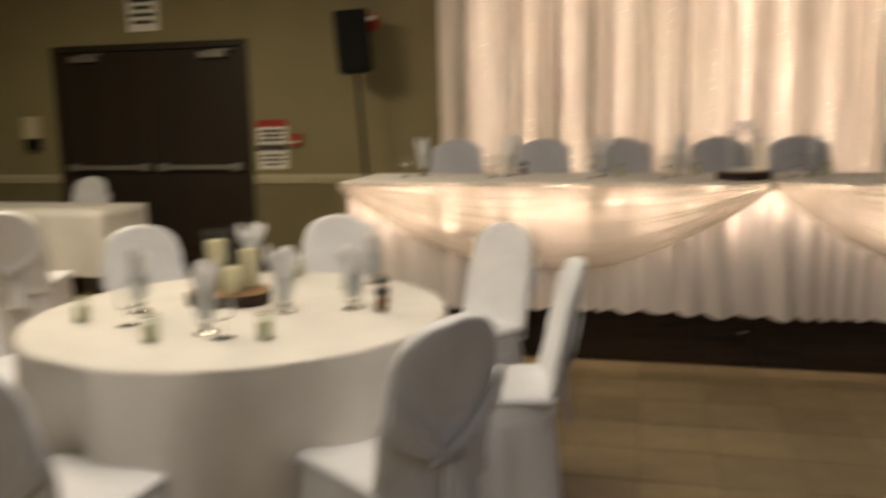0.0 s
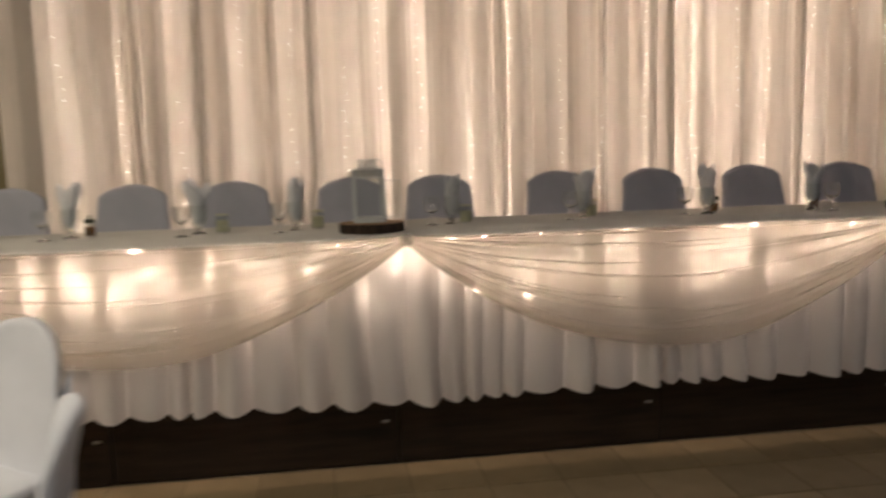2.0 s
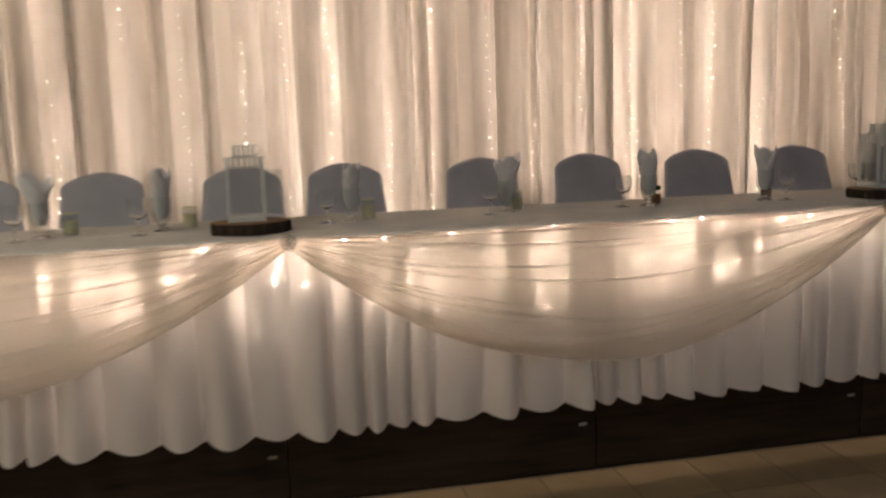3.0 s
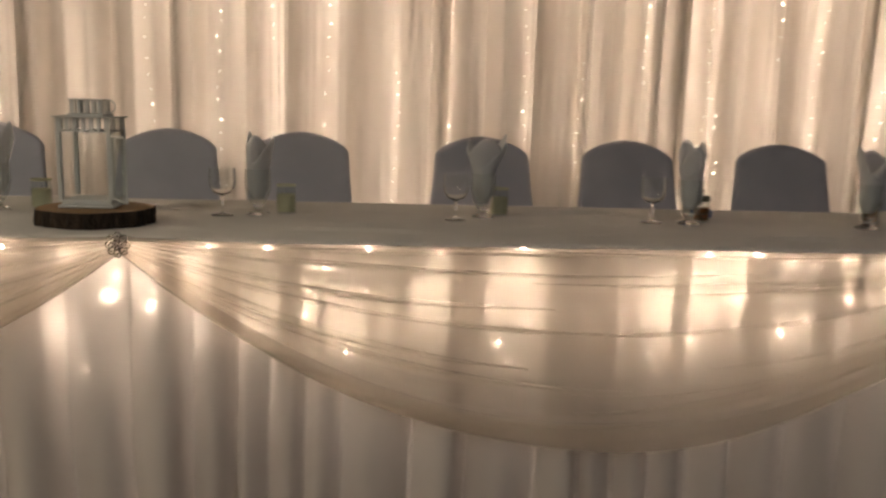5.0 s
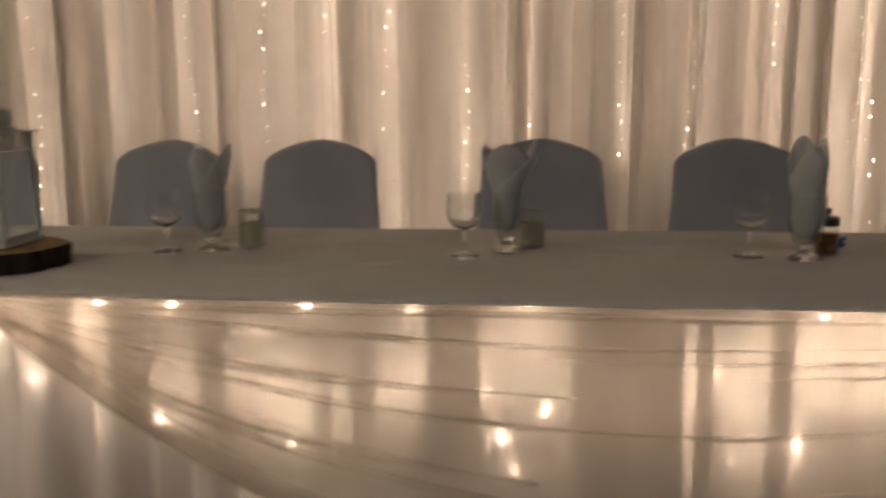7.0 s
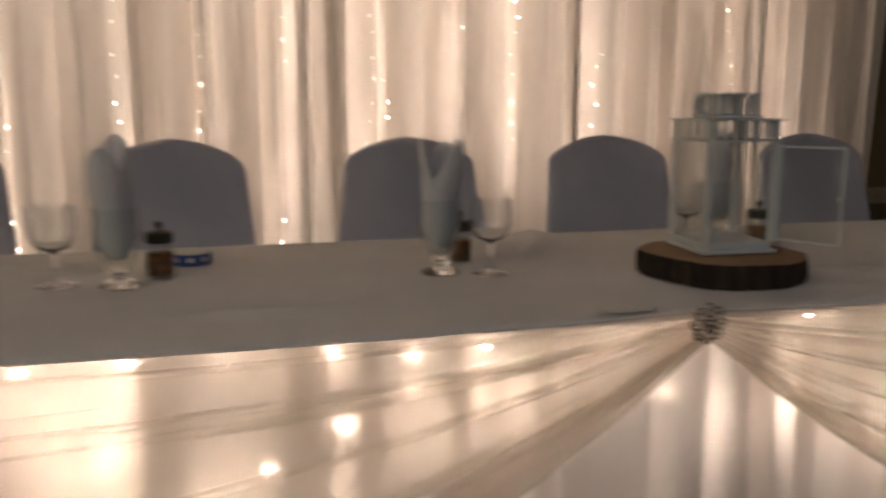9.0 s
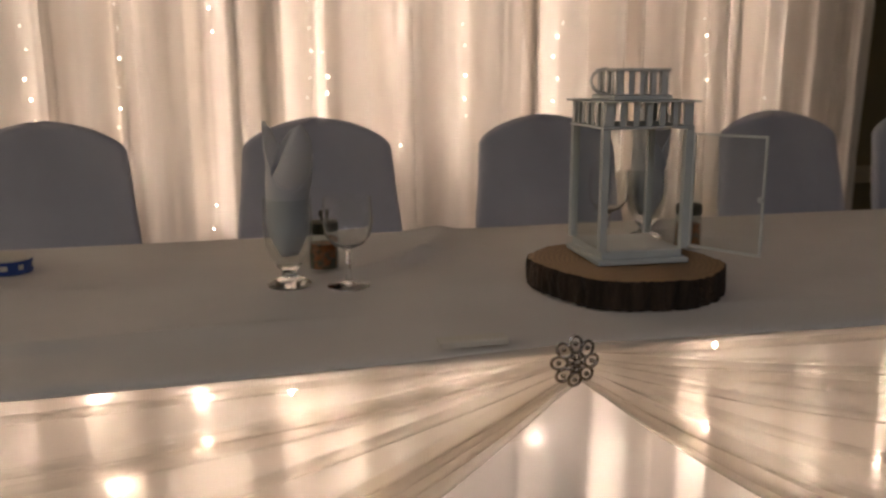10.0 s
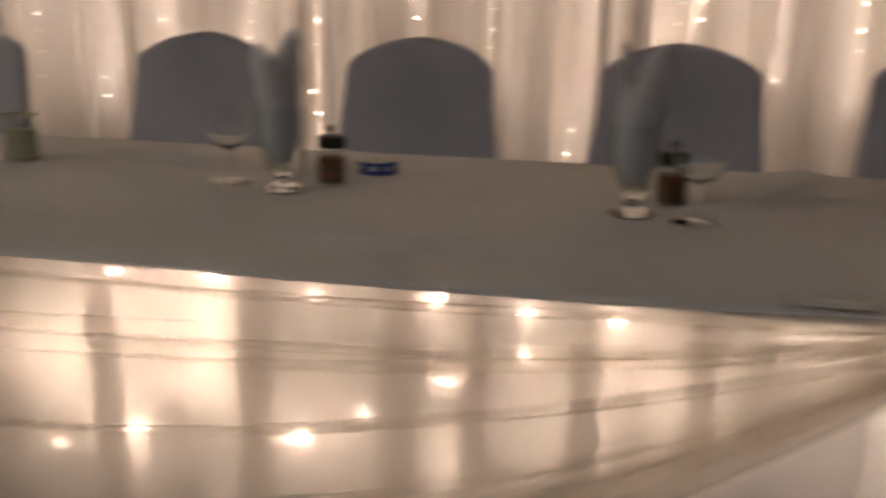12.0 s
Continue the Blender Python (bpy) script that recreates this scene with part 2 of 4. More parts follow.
def grid_mesh(name, nu, nv, fn, material, parent=None, smooth=True, closed_u=False):
    """A sheet of nu by nv points from fn(u, v) with u and v in 0..1."""
    verts = [fn(i / (nu if closed_u else nu - 1), j / (nv - 1)) for j in range(nv) for i in range(nu)]
    faces = []
    for j in range(nv - 1):
        for i in range(nu if closed_u else nu - 1):
            k = (i + 1) % nu
            faces.append((j * nu + i, j * nu + k, (j + 1) * nu + k, (j + 1) * nu + i))
    me = bpy.data.meshes.new(name)
    me.from_pydata(verts, [], faces)
    me.materials.append(material)
    if smooth:
        me.shade_smooth()
    ob = new(name, me)
    if parent:
        ob.parent = parent
    return ob


def tube(bm, pts, r, seg=6):
    """A thin round bar along points."""
    rings = []
    for i, p in enumerate(pts):
        p = Vector(p)
        d = (Vector(pts[min(i + 1, len(pts) - 1)]) - Vector(pts[max(i - 1, 0)])).normalized()
        a = d.orthogonal().normalized()
        b = d.cross(a)
        rings.append([bm.verts.new(p + r * (math.cos(2 * math.pi * k / seg) * a + math.sin(2 * math.pi * k / seg) * b)) for k in range(seg)])
    for a, b in zip(rings, rings[1:]):
        best = min(range(seg), key=lambda s: (a[0].co - b[s].co).length)
        for k in range(seg):
            bm.faces.new((a[k], a[(k + 1) % seg], b[(k + 1 + best) % seg], b[(k + best) % seg]))
    bm.faces.new(rings[0][::-1])
    bm.faces.new(rings[-1])
    return bm


def bulb_cluster(points, r):
    """Small light bulbs, eight faces each, in one mesh."""
    vs, fs = [], []
    for x, y, z in points:
        n = len(vs)
        vs += [(x + r, y, z), (x - r, y, z), (x, y + r, z), (x, y - r, z), (x, y, z + 1.5 * r), (x, y, z - 1.5 * r)]
        for a, b in ((0, 2), (2, 1), (1, 3), (3, 0)):
            fs += [(n + a, n + b, n + 4), (n + b, n + a, n + 5)]
    return vs, fs


STAGE_Z = 0.36
TABLE_Z = 1.085
WALL_Y = 2.66
X0, X1, Y0, H = -8.6, 6.6, -8.0, 3.2

# ---- room ----


def wall(name, x0, y0, z0, x1, y1, z1, material, label):
    return tagged(link_bm(name, boxes((x0, y0, z0, x1, y1, z1)), material), label, "wall", kind="structure")


DX0, DX1, DH = -6.54, -4.38, 2.235
RAIL = 0.91
for nm, a, b in (("wall_north_left", X0, DX0), ("wall_north", DX1, X1)):
    wall(nm, a, WALL_Y, RAIL, b, WALL_Y + 0.15, H, WALL, "olive green painted wall above the chair rail")
    wall(nm + "_lower", a, WALL_Y, 0, b, WALL_Y + 0.15, RAIL, WALL_LOW, "olive wainscot below the chair rail")
wall("wall_north_head", DX0, WALL_Y, DH, DX1, WALL_Y + 0.15, H, WALL, "olive green painted wall over the double door")
wall("wall_west", X0 - 0.15, Y0, 0, X0, WALL_Y + 0.15, H, WALL, "olive green painted side wall")
wall("wall_east", X1, Y0, 0, X1 + 0.15, WALL_Y + 0.15, H, WALL, "olive green painted side wall")
wall("wall_south", X0 - 0.15, Y0 - 0.15, 0, X1 + 0.15, Y0, H, WALL, "olive green painted wall at the far side of the hall")
tagged(link_bm("ceiling", boxes((X0 - 0.15, Y0 - 0.15, H, X1 + 0.15, WALL_Y + 0.15, H + 0.1)), CEIL), "plain off-white hall ceiling", "ceiling", kind="structure")
for a, b in ((X0, DX0 - 0.02), (DX1 + 0.02, X1)):
    bm = boxes((a, WALL_Y - 0.018, RAIL - 0.045, b, WALL_Y - 0.002, RAIL - 0.005), (a, WALL_Y - 0.03, RAIL - 0.005, b, WALL_Y - 0.002, RAIL + 0.018), (a, WALL_Y - 0.014, RAIL + 0.018, b, WALL_Y - 0.002, RAIL + 0.04), bevel=0.004)
    tagged(link_bm("chair_rail_trim", bm, TRIM), "cream moulded chair rail along the olive wall", "trim", kind="structure")
    tagged(link_bm("baseboard", boxes((a, WALL_Y - 0.014, 0.0, b, WALL_Y - 0.002, 0.1), bevel=0.004), DOORP), "dark brown baseboard", "baseboard", kind="structure")


def double_door():
    d = thing("door_1", "dark brown closed double fire door with push bars", "door", kind="structure")
    part("door_frame", boxes((DX0, WALL_Y - 0.02, 0, DX0 + 0.06, WALL_Y + 0.15, DH), (DX1 - 0.06, WALL_Y - 0.02, 0, DX1, WALL_Y + 0.15, DH), (DX0 + 0.06, WALL_Y - 0.02, DH - 0.06, DX1 - 0.06, WALL_Y + 0.15, DH), bevel=0.004), DOORP, d)
    mid = (DX0 + DX1) / 2
    for a, b in ((DX0 + 0.065, mid - 0.004), (mid + 0.004, DX1 - 0.065)):
        leaf = part("door_leaf", boxes((a, WALL_Y + 0.03, 0.012, b, WALL_Y + 0.075, DH - 0.066), bevel=0.003), DOORP, d)
        part("push_bar", boxes((a + 0.05, WALL_Y - 0.045, 1.0, b - 0.05, WALL_Y - 0.015, 1.045), (a + 0.05, WALL_Y - 0.04, 0.985, a + 0.14, WALL_Y + 0.03, 1.06), (b - 0.14, WALL_Y - 0.04, 0.985, b - 0.05, WALL_Y + 0.03, 1.06), bevel=0.005), STEEL, leaf, "steel push bar")
        part("kick_plate", boxes((a + 0.03, WALL_Y + 0.024, 0.04, b - 0.03, WALL_Y + 0.0285, 0.30)), STAGE, leaf)
        cx = b - 0.3 if a > mid else a + 0.3
        part("door_closer", boxes((cx - 0.14, WALL_Y - 0.045, DH - 0.16, cx + 0.14, WALL_Y + 0.028, DH - 0.10), (cx - 0.02, WALL_Y - 0.06, DH - 0.10, cx + 0.24, WALL_Y - 0.04, DH - 0.085), bevel=0.006), STEEL, leaf, "steel door closer")


double_door()


def paper_sign(name, x0, z0, x1, z1, bands, label):
    s = thing(name, label, "sign")
    s.location = ((x0 + x1) / 2, WALL_Y, (z0 + z1) / 2)
    w, h = (x1 - x0) / 2, (z1 - z0) / 2
    part("sheet", boxes((-w, -0.006, -h, w, -0.002, h)), PAPER, s)
    for f0, f1, m, inset in bands:
        part("print_bar", boxes((-w * inset, -0.009, h - 2 * h * f1, w * inset, -0.0065, h - 2 * h * f0)), m, s)


paper_sign("wall_notice", -4.32, 1.0, -4.01, 1.47, [(0.0, 0.14, RED, 1.0), (0.20, 0.25, INK, 0.8), (0.29, 0.34, INK, 0.7), (0.38, 0.43, INK, 0.8), (0.50, 0.62, INK, 1.0), (0.70, 0.74, INK, 0.75), (0.79, 0.83, INK, 0.8), (0.88, 0.92, INK, 0.6)], "white paper notice with a red heading beside the door")
paper_sign("capacity_sign", -5.64, 2.35, -5.30, 2.78, [(0.1, 0.2, INK, 0.75), (0.28, 0.36, INK, 0.8), (0.44, 0.52, INK, 0.6), (0.6, 0.68, INK, 0.8), (0.76, 0.84, INK, 0.7)], "white lettered sign above the double door")


def pull_station():
    p = thing("fire_alarm_pull", "small red fire alarm pull station on the wall", "fire alarm")
    p.location = (-3.91, WALL_Y, 1.28)
    part("housing", boxes((-0.045, -0.05, -0.06, 0.045, -0.002, 0.06), bevel=0.006), RED, p)
    part("pull_handle", boxes((-0.035, -0.066, -0.035, 0.035, -0.0505, -0.01), bevel=0.004), PAPER, p, "white pull handle")
    q = thing("alarm_strobe", "red wall-mounted alarm sounder with a strobe", "fire alarm")
    q.location = (-3.12, WALL_Y, 2.33)
    part("housing", boxes((-0.06, -0.05, -0.075, 0.06, -0.002, 0.075), bevel=0.008), RED, q)
    part("strobe_lens", boxes((-0.04, -0.062, 0.01, 0.04, -0.0505, 0.05), bevel=0.004), PAPER, q)
    e = thing("wall_dispenser", "beige wall dispenser with a dark lower half", "dispenser")
    e.location = (-6.82, WALL_Y, 1.38)
    part("body", boxes((-0.075, -0.11, -0.06, 0.075, -0.002, 0.17), bevel=0.015), TRIM, e)
    part("lower_tray", boxes((-0.065, -0.09, -0.17, 0.065, -0.002, -0.063), bevel=0.012), BLACK, e)


pull_station()

# ---- stage ----
SX0, SX1, SY = -2.60, 5.06, 0.18
tagged(link_bm("stage_deck", boxes((SX0, SY + 0.02, STAGE_Z - 0.05, SX1, WALL_Y - 0.02, STAGE_Z), bevel=0.006), STAGE), "dark stained low stage platform", "stage", kind="structure")
stage_front = thing("stage_front", "row of dark stained plywood panels closing the stage front", "stage", kind="structure")
for i in range(6):
    a = -2.60 + 1.277 * i
    part("panel", boxes((a + 0.003, SY - 0.002 + 0.003 * (i % 2), 0.004, a + 1.274, SY + 0.018 + 0.003 * (i % 2), STAGE_Z - 0.052), bevel=0.003), STAGE, stage_front)
    part("latch", boxes((a + 1.20, SY - 0.008, 0.20, a + 1.235, SY - 0.0025, 0.212), bevel=0.002), STEEL, stage_front, "small steel latch")
tagged(link_bm("stage_side", boxes((SX0, SY + 0.03, 0.004, SX0 + 0.02, WALL_Y - 0.03, STAGE_Z - 0.052), bevel=0.003), STAGE), "dark plywood side of the stage", "stage", kind="structure")

# ---- drapes with light strings ----
DR0, DR1 = -2.37, 4.70


def pleats(seed, x0, x1, lo, hi):
    """Irregular fold edges along a width, each with its own depth."""
    r = random.Random(seed)
    x, out = x0, []
    while x < x1:
        w = r.uniform(lo, hi)
        out.append((x, w, r.uniform(0.45, 1.0), r.uniform(0.3, 0.7)))
        x += w
    return out


def pleat_y(folds, x):
    """Depth 0..1 of the cloth at x: rounded folds with the crest off centre."""
    for a, w, d, c in folds:
        if a <= x < a + w:
            f = (x - a) / w
            g = f / c * 0.5 if f < c else 0.5 + (f - c) / (1 - c) * 0.5
            return d * math.sin(math.pi * g) ** 1.3
    return 0.0


def drape(name, seed, x0, x1, y, amp, lo, hi, z0, z1, material, label, doubled=False):
    folds = pleats(seed, x0, x1, lo, hi)
    ph = random.Random(seed + 9).uniform(0, 6)
    fine = pleats(seed + 300, x0, x1, 0.03, 0.10)
    n = int((x1 - x0) / 0.006)

    def fn(u, v):
        x = x0 + (x1 - x0) * u
        z = z0 + (z1 - z0) * v
        sway = 0.012 * math.sin(3.1 * z + ph + 2.3 * x) * (1 - v)
        xx = min(max(x + sway, x0), x1 - 1e-4)
        q = pleat_y(folds, xx) + 0.10 * pleat_y(fine, xx)
        return (x + sway, y - amp * q * (0.8 + 0.25 * math.sin(1.7 * z + 5 * x)), z)

    ob = grid_mesh(name, n, 9, fn, material)
    if doubled:
        # gathers where the cloth lies double
        r = random.Random(seed + 77)
        x = x0 + r.uniform(0.02, 0.10)
        while x < x1 - 0.14:
            w = r.choice((0.02, 0.035, 0.05, 0.08, 0.12))
            ua, ub, slant = (x - x0) / (x1 - x0), (x + w - x0) / (x1 - x0), r.uniform(-0.012, 0.012)

            def gather(u, v):
                p = fn(min(max(ua + (ub - ua) * u + slant * (1 - v), 0.0), 1.0), v)
                return (p[0], p[1] + 0.007, p[2])
            grid_mesh("gathered_fold", max(5, int(w / 0.006)), 9, gather, GATHER, ob)
            x += w + r.uniform(0.05, 0.24)
    return tagged(ob, label, "curtain", "backdrop curtains")


edges = [DR0, -1.15, 0.18, 1.42, 2.70, 3.85, DR1]
sheer_trees = []
for i, (a, b) in enumerate(zip(edges, edges[1:])):
    panel = drape("sheer_curtain", 20 + i, a - 0.03, b + 0.03, 2.27 + 0.012 * (i % 2), 0.11, 0.05, 0.27, STAGE_Z + 0.01, 3.12, SHEER, "sheer white floor-length curtain panel with fairy lights behind it", True)
    sheer_trees.append(BVHTree.FromPolygons([v.co.copy() for v in panel.data.vertices], [tuple(p.vertices) for p in panel.data.polygons]))
drape("curtain_liner", 51, DR0, DR1, 2.52, 0.05, 0.10, 0.24, STAGE_Z + 0.01, 3.12, LINER, "white backing curtain behind the fairy lights")
rod = bmesh.new()
tube(rod, [(DR0 - 0.1, 2.44, 3.14), (1.2, 2.44, 3.14), (DR1 + 0.1, 2.44, 3.14)], 0.02, 10)
tagged(link_bm("curtain_rod", rod, STEEL), "steel rod carrying the backdrop curtains", "curtain rod")

# each string: place along the curtain, and how far behind it hangs
STRINGS = ((-2.00, 0.04), (-1.60, 0.02), (-1.28, 0.02), (-0.86, 0.06), (-0.52, 0.07), (-0.18, 0.04), (0.07, 0.04), (0.33, 0.02), (0.70, 0.06), (0.97, 0.02), (1.36, 0.06),
           (1.67, 0.07), (1.98, 0.03), (2.29, 0.06), (2.40, 0.08), (2.66, 0.02), (2.93, 0.04), (3.27, 0.02), (3.57, 0.05), (3.89, 0.04), (4.19, 0.06))


def bulbs_mesh(name, points, size, material, parent):
    verts, faces = bulb_cluster(points, size)
    me = bpy.data.meshes.new(name)
    me.from_pydata(verts, [], faces)
    me.materials.append(material)
    ob = tagged(new(name, me), kind="stuff")
    ob.parent = parent
    return ob


for i, (sx, behind) in enumerate(STRINGS):
    r = random.Random(100 + i)
    s = thing("fairy_light_string", "hanging string of warm white fairy lights behind sheer curtain, glowing dots added before it", "string light", "backdrop fairy lights")
    s.location = (sx, 2.29 + behind, 0)
    end = r.uniform(0.45, 1.15)
    pts, z, x = [], 3.118, 0.0
    while z > end:
        x = 0.88 * x + r.uniform(-0.014, 0.014)
        pts.append((x, r.uniform(-0.008, 0.008), z))
        z -= r.uniform(0.058, 0.098)
    bulbs_mesh("bulbs", pts, 0.0034, BULB_DRAPE, s)
    # added glowing dots before the sheer, standing for bulbs seen through it, in runs
    dots = []
    for p in pts:
        x, z = sx + p[0] + r.uniform(-0.006, 0.006), p[2] + r.uniform(-0.012, 0.012)
        hits = [h[0].y for h in (tree.ray_cast(Vector((x, 1.6, z)), Vector((0, 1, 0))) for tree in sheer_trees) if h[0]]
        run = math.sin(z * 3.3 + i * 2.1) + 0.5 * math.sin(z * 7.1 + i * 1.3)
        if hits and run > (-0.55 if behind < 0.05 else -0.05) and r.random() < 0.92:
            dots.append((x - sx, min(hits) - 0.002 - s.location.y, z))
    bright = [k for k in range(len(dots)) if r.random() < (0.6 if behind < 0.05 else 0.3)]
    bulbs_mesh("bulb_tips", [dots[k] for k in bright], 0.0038, BULB_DOT, s)
    bulbs_mesh("bulb_tips", [dots[k] for k in range(len(dots)) if k not in bright], 0.0031, BULB_DIM, s)
    part("wire", tube(bmesh.new(), [(0, 2.44 - s.location.y, 3.148), (0, 0.012, 3.126)] + [(p[0] * 0.9, 0.012, p[2]) for p in pts], 0.0007, 4), WIRE, s)

# ---- head table ----
TX0, TX1, TD = -2.46, 4.90, 0.76


def banquet_table(x0, x1):
    t = thing("banquet_table", "long folding banquet table under a white cloth on the stage", "table", "head tables")
    t.location = (x0, 0, STAGE_Z)
    w, h = x1 - x0, TABLE_Z - STAGE_Z
    part("tabletop", boxes((0.03, 0.10, h - 0.035, w - 0.03, TD - 0.02, h - 0.012), bevel=0.004), STAGE, t)
    for lx in (0.28, w - 0.28):
        for ly in (0.24, TD - 0.14):
            bm = tube(bmesh.new(), [(lx, ly, 0.001), (lx, ly, h / 2), (lx, ly, h - 0.036)], 0.014, 8)
            part("leg", bm, STEEL, t)


for a, b in ((TX0, 0.0), (0.0, 2.44), (2.44, TX1)):
    banquet_table(a, b)

wr = [(random.Random(70 + i).uniform(TX0, TX1), random.Random(170 + i).uniform(0.1, 0.6), random.Random(270 + i).uniform(-0.6, 0.6), random.Random(370 + i).uniform(0.1, 0.3)) for i in range(44)]
wr += [(2.40, 0.62, 1.2, 0.16), (2.36, 0.52, 0.9, 0.2), (0.25, 0.6, 0.3, 0.2), (1.2, 0.58, 0.2, 0.3)]


def cloth_z(x, y):
    """Height of the tablecloth: soft creases on the flat top."""
    z = 0.0015 * noise.noise(Vector((x * 4, y * 4, 0.3)))
    for cx, cy, a, ln in wr:
        dx, dy = x - cx, y - cy
        along, across = dx * math.cos(a) + dy * math.sin(a), -dx * math.sin(a) + dy * math.cos(a)
        if abs(along) < ln and abs(across) < 0.03:
            z += 0.006 * (1 - (along / ln) ** 2) * math.exp(-(across / 0.008) ** 2)
    for cx, cy, a, ln in ((2.40, 0.60, 1.1, 0.15), (2.33, 0.50, 0.5, 0.20), (2.90, 0.62, -0.4, 0.18), (0.24, 0.62, 0.35, 0.16), (1.25, 0.60, 0.1, 0.25), (1.9, 0.15, 0.05, 0.35), (0.6, 0.16, -0.06, 0.3)):
        dx, dy = x - cx, y - cy
        along, across = dx * math.cos(a) + dy * math.sin(a), -dx * math.sin(a) + dy * math.cos(a)
        if abs(along) < ln and abs(across) < 0.06:
            z += 0.011 * (1 - (along / ln) ** 2) * math.exp(-(across / 0.017) ** 2)
    for cx, cy, hh in ((2.44, 0.745, 0.014), (0.22, 0.735, 0.010)):
        z += hh * math.exp(-(((x - cx) / 0.05) ** 2 + ((y - cy) / 0.035) ** 2))
    return z


def head_cloth(u, v):
    x = TX0 - 0.02 + (TX1 - TX0 + 0.04) * u
    s = v * 1.18 - 0.04
    wob = 0.006 * noise.noise(Vector((x * 3, 1.7, 0)))
    if s < 0:
        return (x, wob, TABLE_Z - 0.006 + s * 0.12)
    if s < 0.02:
        return (x, wob + s * 0.6, TABLE_Z - 0.006 + s * 0.3)
    if s < TD + 0.02:
        return (x, wob * max(0, 1 - s * 3) + s, TABLE_Z + cloth_z(x, s))
    d = s - TD - 0.02
    return (x, TD + 0.02 + 0.006 + 0.012 * math.sin(x * 22) * d * 3, TABLE_Z - d)


tc_ob = grid_mesh("head_tablecloth", 620, 90, head_cloth, CLOTH)
tagged(tc_ob, "long creased white tablecloth over the head table", "tablecloth")

# skirt: runs round the table from one end to the other
fold_s = pleats(7, -0.8, 9.3, 0.08, 0.20)
FORWARD = ((0.815, 0.911), (1.078, 1.271), (-0.33, -0.225), (1.62, 1.68), (0.60, 0.63), (-0.98, -0.86), (-1.75, -1.60), (3.1, 3.22), (-1.32, -1.26), (3.7, 3.85))
L1, L2, SKY = 0.66, TX1 - TX0, 0.07


def skirt_base(s):
    """Point and outward normal on the table's outline at s metres from the front left corner."""
    r = 0.10
    if s < -r:
        return Vector((TX0, SKY - s, 0)), Vector((-1, 0, 0))
    if s < r:
        a = (s + r) / (2 * r) * math.pi / 2
        n = Vector((-math.cos(a), -math.sin(a), 0))
        return Vector((TX0 + r, SKY + r, 0)) + r * n, n
    if s < L2 - r:
        return Vector((TX0 + s, SKY, 0)), Vector((0, -1, 0))
    if s < L2 + r:
        a = (s - L2 + r) / (2 * r) * math.pi / 2
        n = Vector((math.sin(a), -math.cos(a), 0))
        return Vector((TX1 - r, SKY + r, 0)) + r * n, n
    return Vector((TX1, SKY + s - L2, 0)), Vector((1, 0, 0))


def skirt_at(s, v):
    drop = 1 - v
    z = 0.332 + (TABLE_Z - 0.010 - 0.332) * v
    p, n = skirt_base(s)
    q = pleat_y(fold_s, s + 0.008 * math.sin(7 * z + s * 4) * drop) ** 0.8
    out = (0.014 + 0.072 * drop ** 0.85) * q
    z -= (0.018 * (q - 0.5) + 0.006 * math.sin(s * 3.1)) * drop
    return p + n * out + Vector((0, 0, z)), n


def skirt_fn(u, v):
    return tuple(skirt_at(-L1 + (L2 + 2 * L1) * u, v)[0])


skirt = grid_mesh("table_skirt", 1500, 16, skirt_fn, SKIRT)
tagged(skirt, "white pleated table skirt hanging round the head table", "table skirt")
skirt_tree = BVHTree.FromPolygons([v.co.copy() for v in skirt.data.vertices], [tuple(p.vertices) for p in skirt.data.polygons])


def under_fold(a, b, seed):
    """The turned-in cloth of a pleat, lying behind the skirt's face and ending short of its hem."""
    r = random.Random(seed)
    flare, lean = r.uniform(1.0, 1.35), r.uniform(-0.012, 0.012)
    mid, half = (a + b) / 2 - TX0, (b - a) / 2

    def fn(u, v):
        d = 1 - v
        p, n = skirt_at(mid + lean * d + half * (2 * u - 1) * (1 + (flare - 1) * d), 0.05 + 0.94 * v)
        return tuple(p - n * 0.004)
    grid_mesh("pleat", 12, 12, fn, TURNED, skirt)


strips, sx, rs = list(FORWARD), TX0 + 0.12, random.Random(12)
while sx < TX1 - 0.15:
    wd = rs.choice((0.012, 0.018, 0.026, 0.035, 0.05, 0.07))
    if all(sx + wd < a - 0.02 or sx > b + 0.02 for a, b in FORWARD):
        strips.append((sx, sx + wd))
    sx += wd + rs.uniform(0.035, 0.11)
for i, (a, b) in enumerate(strips):
    under_fold(a, b, 300 + i)

# swags of sheer voile gathered at the brooches
BZ = 1.071


